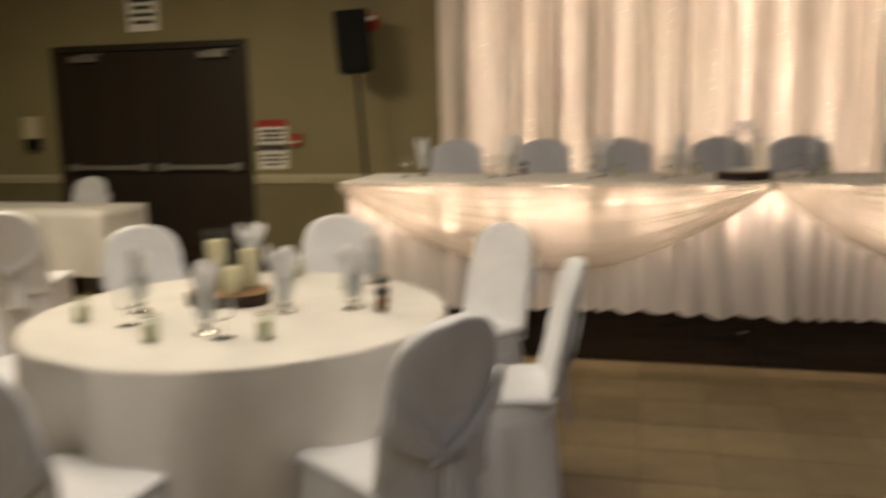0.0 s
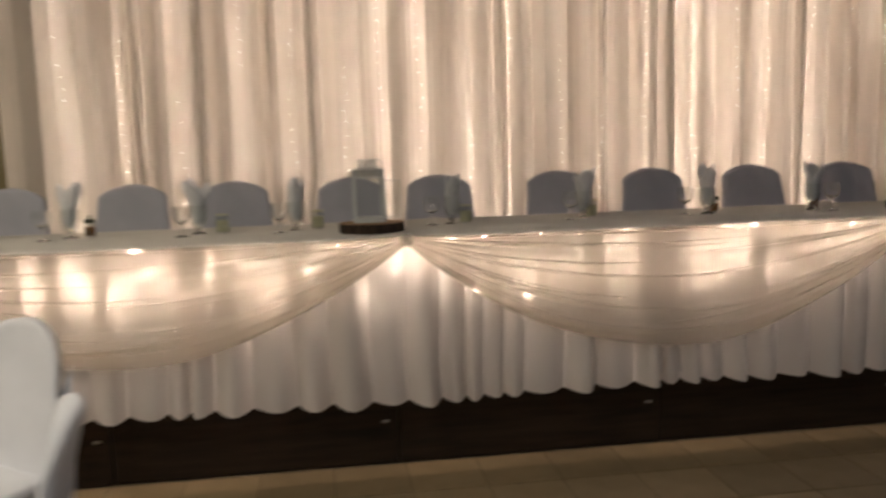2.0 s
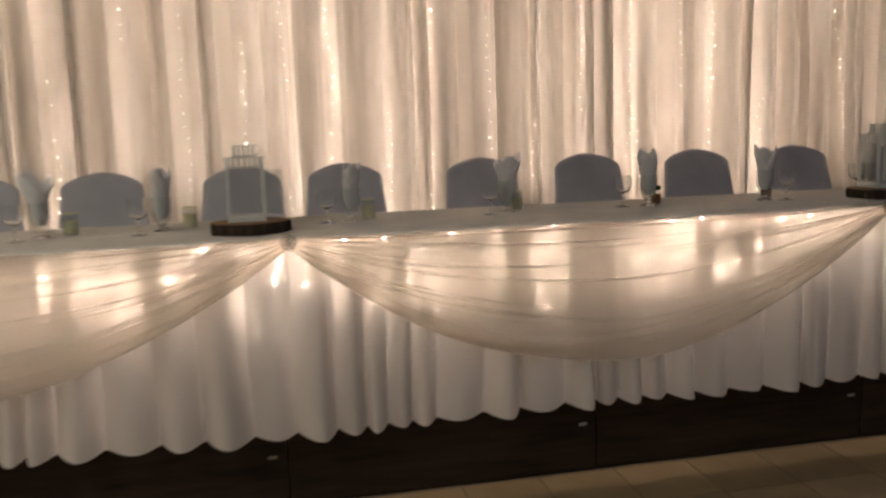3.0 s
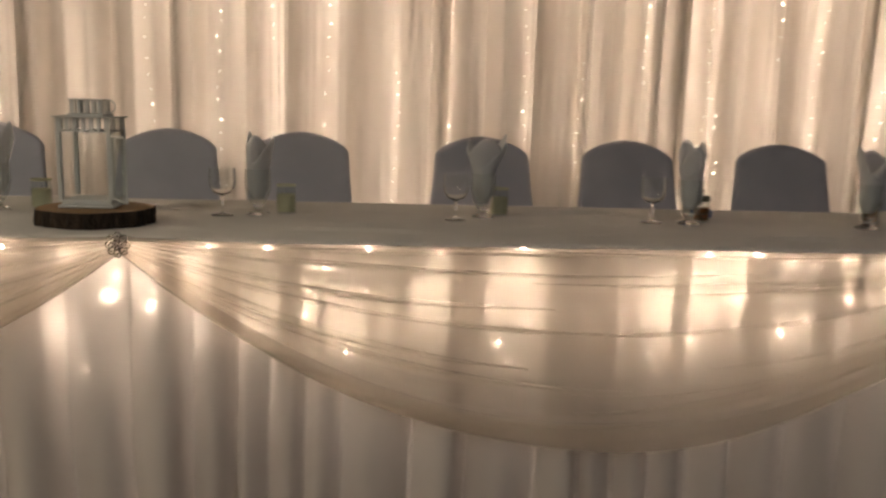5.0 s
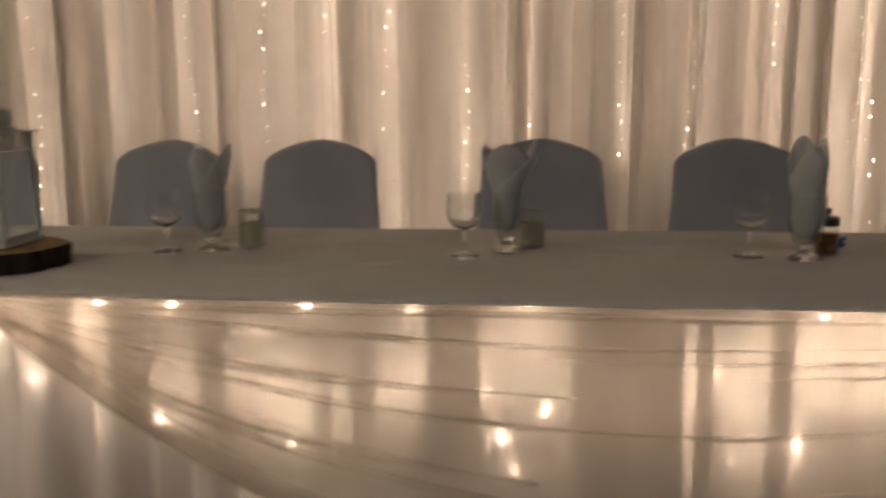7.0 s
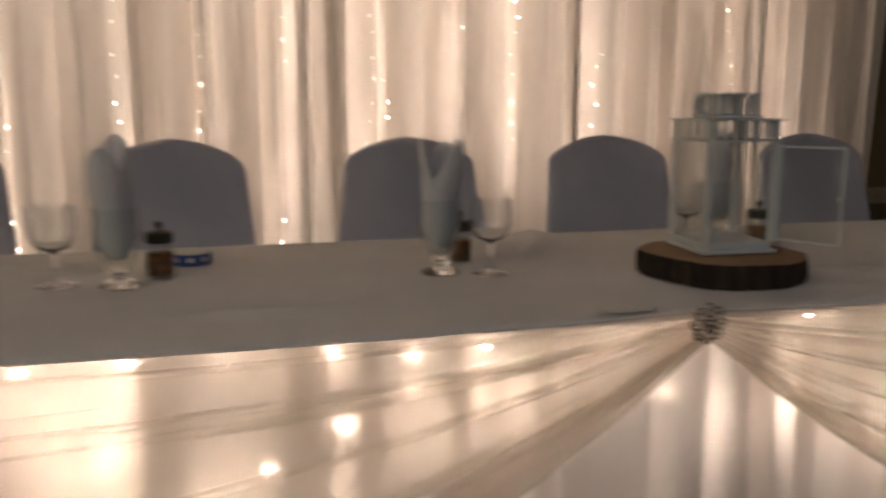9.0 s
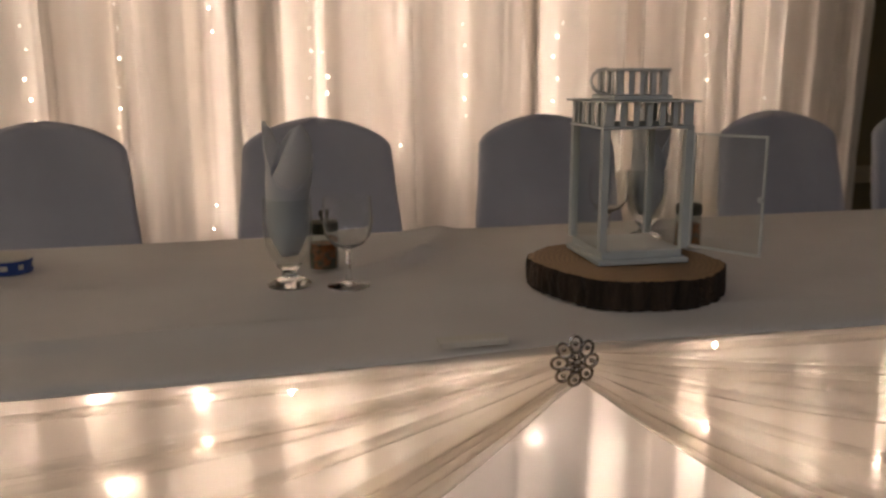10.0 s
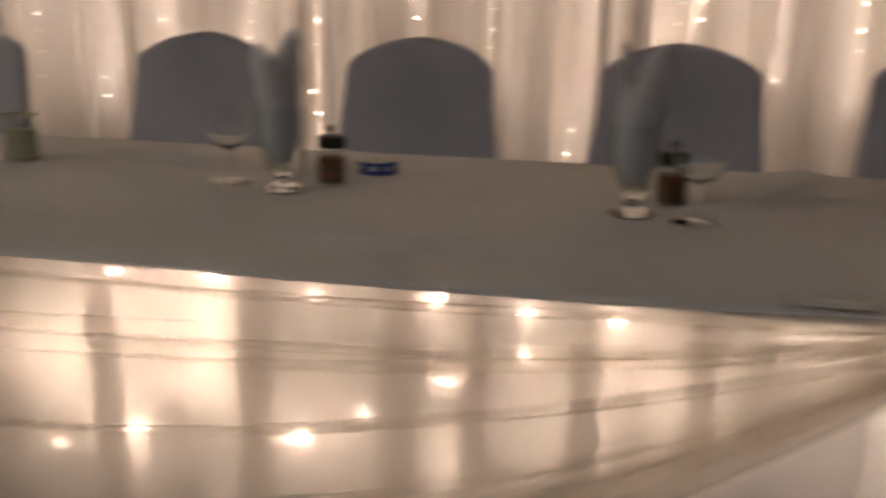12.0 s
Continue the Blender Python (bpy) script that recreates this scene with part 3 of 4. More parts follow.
def swag(x0, x1, seed, sag, folds):
    r = random.Random(seed)
    ph = r.uniform(0, 6)

    def fn(u, v):
        e = 4 * u * (1 - u)
        g = e ** 0.5
        k = 2 * math.pi * folds
        f = v + 0.07 * math.sin(5 * v + ph) + 0.035 * math.sin(12 * v + 2 * ph)
        lap = (0.35 + 0.75 * math.sin(6.3 * v + ph) ** 2) * (1.25 - 0.75 * e)
        w = v + lap * math.sin(k * f + ph + 0.6 * math.sin(3 * u + 4 * v)) / k
        w = w + 0.02 * math.sin(11 * u + 7 * v) * e
        top = 0.002 + 0.006 * e
        drop = top + (sag - top) * max(0.0, w) ** 1.15 * e
        gather = (v - 0.5) * 0.04 * (1 - g)
        y = 0.002 - 0.010 * math.cos(k * f + ph) * (0.25 + 0.75 * (1 - e)) - 0.024 * v * e
        y -= 0.010 * (1 - g)
        return (x0 + (x1 - x0) * u, y, BZ + 0.012 * e - drop - gather)

    ob = grid_mesh("voile_swag", 150, 90, fn, VOILE)

    def fold(level, wide, skew, reach):
        """A gathered pleat of the voile: a flat loop of cloth that fans out from one clasp and dies away."""
        def loop(u, v):
            u = u * reach if reach > 0 else 1 + u * reach
            e = 4 * u * (1 - u)
            a = math.pi * v
            w = level + skew * (u - 0.5) + 0.012 * math.sin(9 * u + 20 * level)
            drop = 0.004 + (sag - 0.01) * max(0.0, w) ** 1.15 * e
            far = (u if reach > 0 else 1 - u) / abs(reach)
            half = (0.003 + wide * (0.35 + 0.65 * e)) * min(1.0, 0.25 + 5 * e) * (max(0.0, 1 - far ** 2.5) if abs(reach) < 1 else 1.0) + 0.0004
            near = 1 - e ** 0.5
            z = BZ + 0.010 * e - drop - (level - 0.5) * 0.04 * near + half * math.cos(a)
            return (x0 + (x1 - x0) * u, -0.011 - 0.022 * level * e - 0.008 * near - 0.006 * math.sin(a) + 0.003 * math.sin(2 * a + 7 * u), z)
        grid_mesh("fold", 70, 14, loop, VOILE, ob)

    fold(0.06, 0.003, r.uniform(-0.03, 0.03), 1.0)
    fold(0.95, 0.020, r.uniform(-0.03, 0.03), 1.0)
    for way in (1, -1):
        for level, wide, reach in ((0.20, 0.004, 0.62), (0.33, 0.007, 0.46), (0.48, 0.005, 0.60), (0.62, 0.010, 0.40), (0.76, 0.008, 0.52), (0.87, 0.024, 0.60)):
            fold(level + r.uniform(-0.05, 0.05), wide * r.uniform(0.8, 1.4), way * r.uniform(-0.12, 0.06), way * reach * r.uniform(0.8, 1.1))
    return tagged(ob, "sheer white voile swag draped across the lit table front", "swag", "voile swags")


swag(TX0 - 0.02, 0.0, 3, 0.50, 5)
swag(0.0, 2.44, 4, 0.545, 5)
swag(2.44, TX1 + 0.02, 8, 0.53, 5)


def brooch(x, z):
    """A flower-shaped filigree clasp: eight wire petals round a studded centre."""
    b = thing("brooch", "dark gunmetal flower brooch gathering the voile", "brooch", "table brooches")
    b.location = (x, -0.034, z)
    b.scale = (0.82, 0.82, 0.82)
    for k in range(8):
        a = 2 * math.pi * k / 8
        c = Vector((0.024 * math.cos(a), 0, 0.026 * math.sin(a)))
        bm = bmesh.new()
        pts = []
        for q in range(13):
            t = 2 * math.pi * q / 12
            rad, tan = 0.0115 * math.cos(t), 0.0095 * math.sin(t)
            pts.append((c.x + rad * math.cos(a) - tan * math.sin(a), -0.004 + 0.003 * math.cos(t), c.z + rad * math.sin(a) + tan * math.cos(a)))
        tube(bm, pts, 0.0024, 6)
        bmesh.ops.create_icosphere(bm, subdivisions=1, radius=0.0042, matrix=Matrix.Translation((c.x * 1.05, -0.004, c.z * 1.05)))
        part("petal", bm, BRONZE, b, smooth=True)
    bm = bmesh.new()
    for k in range(6):
        a = 2 * math.pi * k / 6
        bmesh.ops.create_icosphere(bm, subdivisions=1, radius=0.0046, matrix=Matrix.Translation((0.0105 * math.cos(a), -0.009, 0.0105 * math.sin(a))))
    bmesh.ops.create_icosphere(bm, subdivisions=2, radius=0.007, matrix=Matrix.Translation((0, -0.010, 0)))
    part("centre", bm, BRONZE, b, smooth=True)


brooch(0.0, BZ)
brooch(2.428, BZ + 0.005)

# net of bulbs behind the swags
SPOTS = ((0.204, 1.064), (0.347, 1.063), (0.484, 1.005), (0.438, 0.875), (0.682, 1.046), (0.789, 1.047), (0.998, 1.075), (1.226, 1.039), (0.930, 0.901), (1.027, 0.863),
         (0.949, 0.814), (0.972, 0.755), (1.355, 0.784), (0.602, 0.941), (0.55, 0.776), (-0.038, 0.975), (-0.055, 0.923), (0.056, 0.901), (-0.11, 0.729), (0.601, 1.065), (0.303, 0.827))
SPOTS += ((1.49, 1.063), (1.735, 1.036), (1.889, 1.045), (2.003, 1.035), (2.104, 1.052), (2.008, 0.981), (1.903, 0.935), (1.715, 0.843), (1.62, 1.066), (2.646, 1.064),
          (2.667, 0.923), (2.832, 0.998), (1.797, 0.874), (1.55, 0.90), (1.47, 0.815), (1.32, 0.95))
DIM_SPOTS = ((2.42, 0.94), (1.58, 0.93), (2.20, 0.90), (1.12, 0.95), (0.16, 0.80))
SPOTS_LEFT = ((-1.971, 1.078), (-1.86, 1.079), (-2.099, 1.026), (-1.822, 0.971), (-1.702, 0.925), (-1.649, 0.966), (-2.05, 0.796), (-1.71, 1.029), (-1.31, 0.953), (-1.167, 0.838), (-0.928, 0.863),
              (-1.128, 1.07), (-1.088, 0.965), (-0.767, 1.012), (-0.666, 0.967), (-0.594, 0.856), (-0.417, 0.952), (-0.293, 1.056), (-0.75, 0.879), (-2.34, 0.974), (-2.179, 1.077))
SPOTS_LEFT += ((-1.977, 0.874), (-2.303, 0.929), (-1.793, 0.81), (-1.666, 0.806), (-1.486, 0.957), (-1.686, 0.921), (-2.291, 0.742), (-2.221, 0.911), (-0.16, 1.03))


def skirt_lights(name, spots, size=0.0032, y=None):
    """A light string; without y each bulb hangs just behind the skirt, the topmost ones before it."""
    s = thing(name, "string of warm white fairy lights glowing through the table skirt", "string light", "table fairy lights")
    pts = []
    for x, z in spots:
        hit = None if y else skirt_tree.ray_cast(Vector((x, -0.5, z)), Vector((0, 1, 0)))[0]
        if z > 1.05 and not y:
            pts.append((x, 0.020, z - 0.004))
        else:
            pts.append((x, y if y else (hit.y if hit else 0.07) + 0.0075, z))
    bulbs_mesh("bulbs", pts, size, BULB_SKIRT, s)
    wire_pts = [(p[0], p[1] + 0.004, p[2]) for p in sorted(pts)]
    part("wire", tube(bmesh.new(), wire_pts, 0.0006, 4), TABLE_WIRE, s)


for spots in (SPOTS, SPOTS_LEFT):
    # two kinds of bulb hang in turn, the smaller ones fainter
    small = [p for k, p in enumerate(spots) if (k * 5 + 3) % 7 < 3 and p[1] < 1.05 and p[0] > -0.6]
    skirt_lights("table_light_string", [p for p in spots if p not in small], 0.0025)
    skirt_lights("table_light_string", small, 0.0018)
skirt_lights("table_light_string", DIM_SPOTS, 0.0014)
# small bulbs added to make the bright slits of cloth beside each brooch
skirt_lights("table_light_string", [(bx + dx, 1.077) for bx in (0.0, 2.43) for dx in (-0.035, 0.03)], 0.0016)
r9 = random.Random(44)
right = [(2.95 + 0.125 * i + r9.uniform(-0.04, 0.04), r9.choice((1.06, 1.04, 0.97, 0.9, 0.84)) + r9.uniform(-0.02, 0.02)) for i in range(15)]
skirt_lights("table_light_string", right, 0.0026)
under = [(-2.3 + 0.098 * i + r9.uniform(-0.04, 0.04), r9.uniform(0.82, 1.05)) for i in range(72)]
under += [(-2.32 + 0.12 * i + r9.uniform(-0.04, 0.04), r9.uniform(0.80, 1.04)) for i in range(15)]
under = [p for p in under if not 2.38 < p[0] < 2.50] + [(1.36, 0.90), (1.45, 0.82), (1.55, 0.97), (2.56, 0.88)]
skirt_lights("under_table_light_string", under, 0.0066, 0.14)



def table_clip(x):
    """A white plastic clip gripping the cloth at the table's edge."""
    bm = boxes((-0.042, -0.006, -0.002, 0.042, 0.016, 0.0015), (-0.042, -0.0085, -0.006, 0.042, -0.0065, 0.0015), bevel=0.0006)
    c = tagged(link_bm("table_clip", bm, PAPER), "white plastic clip holding the cloth at the table edge", "clip")
    c.location = (x, 0.012, TABLE_Z + 0.011)


table_clip(2.318)

# ---- covered chairs ----


def ca_side(u):
    """True on the half of a back cover that lies towards +x."""
    return math.cos(2 * math.pi * u) > 0


def covered_chair(material, label, group, sash, shoulders=False):
    """A banquet chair in a fitted cloth cover; it faces -y and its base is at the origin."""
    c = thing("covered_chair", label, "chair", group)
    # seat block with a rounded front and a skirt that flares to the floor
    def skirt_shape(u, v):
        a = 2 * math.pi * u
        ca, sa = math.cos(a), math.sin(a)
        k = (abs(ca) ** 5 + abs(sa) ** 5) ** (-1 / 5)
        flare = 1 + 0.13 * (1 - v) + (0.035 * math.sin(a * 9 + 1) + 0.03 * math.sin(a * 14 + 2.3 * math.sin(a))) * (1 - v)
        return (0.215 * k * ca * flare, -0.02 + 0.215 * k * sa * flare, 0.004 + 0.436 * v)
    grid_mesh("skirt_cover", 72, 8, skirt_shape, material, c, closed_u=True)
    bm = bmesh.new()
    vs = box(bm, -0.215, -0.235, 0.425, 0.215, 0.195, 0.475)
    bmesh.ops.bevel(bm, geom=list({e for v in vs for e in v.link_edges}), offset=0.022, segments=3, affect="EDGES", profile=0.5)
    part("seat_cover", bm, material, c, smooth=True)

    def back_shape(u, v):
        a = 2 * math.pi * u
        top, zs = 0.94, 0.70
        z = 0.40 + (top - 0.40) * v
        if shoulders:
            # straight sides, soft shoulders, then a low crown
            t = max(0.0, (z - 0.865) / (top - 0.865))
            w = (0.204 - 0.034 * max(0.0, (z - 0.64) / 0.30) ** 1.6) * max(0.0, 1 - t ** 1.7) ** 0.60
        elif z < zs:
            w = 0.204 + 0.004 * (1 - (z - 0.40) / (zs - 0.40))
        else:
            w = 0.204 * max(0.0, 1 - ((z - zs) / (top - zs)) ** 4.2) ** (1 / 2.0) * (1 - 0.10 * (z - zs) / (top - zs))
        w *= 1 + 0.035 * noise.noise(Vector((z * 6, 4.0 if ca_side(u) else 9.0, 0)))
        th = 0.026 * min(1.0, (w / 0.10) ** 0.5 if w > 0 else 0)
        ca, sa = math.cos(a), math.sin(a)
        k = (abs(ca) ** 3 + abs(sa) ** 3) ** (-1 / 3)
        bow = 0.020 * (ca * k) ** 2 * (w / 0.19)
        y = 0.19 + 0.26 * (z - 0.42) ** 1.2 * 0.9 if z > 0.42 else 0.19
        wr_ = 0.004 * math.sin(7 * z + 4 * ca) + 0.007 * noise.noise(Vector((6 * ca, 3 * sa, 9 * z))) * (1.3 - v)
        return (w * k * ca, y - bow + th * k * sa + wr_, z)
    vmap = lambda v: 1 - (1 - v) ** 2.0
    grid_mesh("back_cover", 48, 34, lambda u, v: back_shape(u, vmap(v)), material, c, closed_u=True)
    if sash:
        # a cloth tie: a pleated band from each side, drawn down and crossed at the back
        def behind(x, z):
            return 0.19 + 0.234 * max(0.0, z - 0.42) ** 1.2 + 0.030 - 0.020 * (x / 0.19) ** 2

        for sx in (-1, 1):
            def band(u, v):
                x = sx * (0.208 - 0.265 * u)
                w = 0.115 * (1 - u) ** 1.4 + 0.030
                z = 0.725 - 0.20 * u ** 0.75 - 0.02 * math.sin(math.pi * u) + w * (v - 0.5)
                ridge = 0.006 * math.sin(v * 19 + 2.5 * u) * (0.4 + u)
                return (x, behind(x, z) + 0.007 + ridge + 0.004 * (sx + 1) + 0.006 * math.sin(math.pi * v), z)
            tie = grid_mesh("tie_fold", 22, 20, band, material, c)
            tie.modifiers.new("thick", "SOLIDIFY").thickness = 0.003

        def tail(u, v):
            x = 0.045 * (2 * u - 1) * (0.5 + 0.9 * (1 - v)) - 0.02
            z = 0.30 + 0.235 * v
            return (x, behind(x, 0.42) + 0.018 + 0.022 * (1 - v) + 0.007 * math.sin(u * 15 + 3 * v), z)
        grid_mesh("tie_tail", 18, 10, tail, material, c).modifiers.new("thick", "SOLIDIFY").thickness = 0.003
    return c


stage_chair = covered_chair(COVER_BACKLIT, "banquet chair in a white cloth cover, backlit shade in its colour, behind the head table", "head table chairs", False, True)
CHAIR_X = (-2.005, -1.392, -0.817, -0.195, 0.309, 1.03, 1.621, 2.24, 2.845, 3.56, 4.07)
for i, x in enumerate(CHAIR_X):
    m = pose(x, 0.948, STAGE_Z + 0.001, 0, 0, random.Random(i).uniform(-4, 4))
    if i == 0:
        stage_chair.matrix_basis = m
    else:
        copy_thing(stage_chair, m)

# ---- tableware ----


def revolve_part(name, prof, material, parent, label="", seg=28):
    return part(name, lathe(prof, seg), material, parent, label, smooth=True)


def wine_glass():
    g = thing("wine_glass", "empty clear stemmed wine glass standing on the white cloth", "wine glass", "wine glasses")
    prof = [(0, 0.0), (0.033, 0.0), (0.0335, 0.0015), (0.018, 0.004), (0.006, 0.008), (0.0042, 0.02), (0.0042, 0.055), (0.009, 0.060), (0.025, 0.066), (0.0345, 0.080), (0.0385, 0.100), (0.0362, 0.138),
            (0.0354, 0.138), (0.0373, 0.100), (0.0333, 0.081), (0.024, 0.068), (0.008, 0.063), (0, 0.062)]
    revolve_part("glass", prof, GLASS, g)
    return g


def goblet():
    g = thing("water_goblet", "clear footed water goblet holding a folded napkin", "goblet", "water goblets")
    revolve_part("foot", [(0, 0.0), (0.034, 0.0), (0.0345, 0.003), (0.026, 0.009), (0.013, 0.014), (0.011, 0.022), (0.017, 0.028), (0.0205, 0.0328), (0, 0.0328)], GLASS, g)
    revolve_part("bowl", [(0.018, 0.034), (0.0205, 0.033), (0.027, 0.040), (0.035, 0.062), (0.0385, 0.090), (0.0365, 0.136), (0.0355, 0.136), (0.0373, 0.090), (0.0337, 0.064), (0.0255, 0.044), (0.018, 0.034)], PANE, g)
    return g


def napkin(seed):
    """A cloth napkin rolled into a goblet, its corners standing up in peaks."""
    r = random.Random(seed)
    n = thing("folded_napkin", "pale blue-white napkin folded to peaks in a goblet", "napkin", "folded napkins")
    ph = r.uniform(0, 6)
    hgt = [r.uniform(0.75, 1.0) for _ in range(3)]

    def fn(u, v):
        a = 2.2 * 2 * math.pi * u + ph
        tip = max(math.exp(-((u - c) / 0.085) ** 2) * h for c, h in zip((0.16, 0.5, 0.82), hgt))
        zt = 0.150 + 0.115 * tip
        z = 0.048 + (zt - 0.048) * v
        rad = 0.014 + 0.020 * min(1.0, (z - 0.045) / 0.04) + 0.74 * max(0.0, min(z, 0.20) - 0.14) * (0.75 + 0.25 * math.sin(a)) - 0.20 * max(0.0, z - 0.21)
        rad += 0.20 * max(0.0, z - 0.195) * math.exp(-((u - 0.16) / 0.12) ** 2)
        rad -= 0.006 * (u) + 0.002 * math.sin(a * 3)
        rad = min(rad, 0.0325) if z < 0.138 else rad
        sq = 1.0 if z < 0.138 else 1 - min(0.45, (z - 0.138) * 9)
        return (rad * math.cos(a), rad * math.sin(a) * sq, z)
    ob = grid_mesh("cloth", 70, 14, fn, NAPKIN, n)
    md = ob.modifiers.new("thick", "SOLIDIFY")
    md.thickness = 0.0012
    return n


def candle_jar():
    j = thing("votive_candle", "pale green votive candle in a small glass jar", "candle", "votive candles")
    revolve_part("jar", [(0, 0), (0.028, 0), (0.030, 0.004), (0.030, 0.066), (0.0265, 0.074), (0.0285, 0.082), (0.0265, 0.082), (0.0245, 0.075), (0.0275, 0.066), (0.0275, 0.006), (0, 0.006)], PANE, j)
    revolve_part("wax", [(0, 0.0065), (0.0268, 0.0065), (0.0268, 0.055), (0.024, 0.058), (0, 0.057)], GREENWAX, j)
    part("wick", tube(bmesh.new(), [(0, 0, 0.056), (0.001, 0, 0.062), (0.003, 0.001, 0.067)], 0.001, 5), INK, j)
    revolve_part("rim_band", [(0.0275, 0.0825), (0.0295, 0.0825), (0.0295, 0.087), (0.0275, 0.087), (0.0275, 0.0825)], GREENWAX, j)
    return j


def spice_grinder():
    j = thing("spice_grinder", "glass spice grinder with a dark lid and orange spices", "grinder", "spice grinders")
    revolve_part("jar", [(0, 0), (0.022, 0), (0.025, 0.004), (0.026, 0.03), (0.0235, 0.058), (0.022, 0.064), (0.0205, 0.064), (0.0215, 0.058), (0.024, 0.03), (0.023, 0.006), (0, 0.006)], PANE, j)
    revolve_part("spices", [(0, 0.0065), (0.0222, 0.0065), (0.0232, 0.03), (0.0215, 0.047), (0, 0.048)], SPICE, j)
    revolve_part("lid", [(0, 0.0645), (0.0235, 0.0645), (0.0245, 0.068), (0.0235, 0.082), (0.020, 0.084), (0, 0.084)], LID, j)
    revolve_part("knob", [(0, 0.0842), (0.004, 0.0842), (0.0035, 0.088), (0.007, 0.094), (0.006, 0.101), (0, 0.103)], LID, j, seg=16)
    return j


def blue_tin():
    t = thing("blue_tin", "small round blue tin with a pale lid on the cloth", "tin")
    t.location = (1.677, 0.575, TABLE_Z + 0.002)
    revolve_part("body", [(0, 0), (0.035, 0), (0.036, 0.002), (0.036, 0.022), (0, 0.022)], BLUE, t)
    revolve_part("lid", [(0, 0.0222), (0.0368, 0.0222), (0.0368, 0.0245), (0.034, 0.026), (0, 0.0255)], PAPER, t)
    for k in range(8):
        a = 2 * math.pi * k / 8
        mark = part("label_mark", boxes((-0.006, -0.0006, -0.004, 0.006 - 0.004 * (k % 2), 0.0006, 0.004), bevel=0.0002), PAPER, t)
        mark.matrix_basis = Matrix.Translation((0.0364 * math.sin(a), -0.0364 * math.cos(a), 0.012)) @ Matrix.Rotation(a, 4, "Z")


blue_tin()
SIT = TABLE_Z + 0.0015


def setting(kind_list, first={}):
    for what, x, y in kind_list:
        m = pose(x, y, SIT, 0, 0, (x * 977) % 360)
        if what == "wine":
            if "wine" in first:
                copy_thing(first["wine"], m)
            else:
                first["wine"] = wine_glass()
                first["wine"].matrix_basis = m
        elif what == "gob":
            if "gob" in first:
                copy_thing(first["gob"], m)
            else:
                first["gob"] = goblet()
                first["gob"].matrix_basis = m
            napkin(int(x * 100) + 500).matrix_basis = m
        else:
            if what not in first:
                first[what] = candle_jar() if what == "jar" else spice_grinder()
                first[what].matrix_basis = m
            else:
                copy_thing(first[what], m)


setting([("wine", 0.168, 0.402), ("gob", 0.268, 0.42), ("jar", 0.345, 0.47), ("wine", 0.853, 0.389), ("gob", 0.943, 0.455), ("jar", 1.0, 0.51),
         ("wine", 1.462, 0.42), ("gob", 1.568, 0.39), ("grinder", 1.63, 0.45), ("gob", 2.124, 0.37), ("wine", 2.212, 0.342), ("grinder", 2.185, 0.455),
         ("wine", 2.74, 0.56), ("gob", 2.83, 0.58), ("grinder", 2.86, 0.47), ("gob", -0.475, 0.42), ("jar", -0.375, 0.48), ("wine", -0.55, 0.33),
         ("gob", -0.92, 0.42), ("jar", -0.82, 0.46), ("wine", -0.985, 0.33), ("gob", -1.50, 0.46), ("grinder", -1.43, 0.52), ("wine", -1.60, 0.40),
         ("gob", -2.08, 0.50), ("wine", -2.19, 0.45)])

# ---- lanterns on wood slices ----


def wood_slice(x, y, rx, ry, h, seed, z, label, group=""):
    """A sawn log slice: uneven outline, rough bark round a flat top."""
    s = thing("wood_slice", label, "wood slice", group)
    s.location = (x, y, z)
    off = Vector((seed * 3.7, 0, 0))

    def rim(a):
        n = noise.noise(Vector((math.cos(a) * 1.3, math.sin(a) * 1.3, 0)) + off)
        return 1 + 0.10 * n

    def bark(u, v):
        a = 2 * math.pi * u
        k = rim(a) + 0.045 * noise.noise(Vector((math.cos(a) * 15, math.sin(a) * 15, v * 0.8)) + off) - 0.03 * (2 * v - 1) ** 4 * 0.3
        return (rx * k * math.cos(a), ry * k * math.sin(a), h * v)
    grid_mesh("bark", 240, 7, bark, BARK, s, closed_u=True)
    bm = bmesh.new()
    top = [bm.verts.new(Vector(bark(i / 240, 1.0)) * 0.985 + Vector((0, 0, 0.016 * h))) for i in range(240)]
    rimv = [bm.verts.new(bark(i / 240, 1.0)) for i in range(240)]
    cen = bm.verts.new((0, 0, h * 1.002))
    for i in range(240):
        j = (i + 1) % 240
        bm.faces.new((top[i], top[j], cen))
        bm.faces.new((rimv[i], rimv[j], top[j], top[i]))
    bot = [bm.verts.new(Vector(bark(i / 240, 0.0))) for i in range(240)]
    bm.faces.new(bot[::-1])
    part("end_grain", bm, ENDGRAIN, s, "sawn end grain top")
    return s


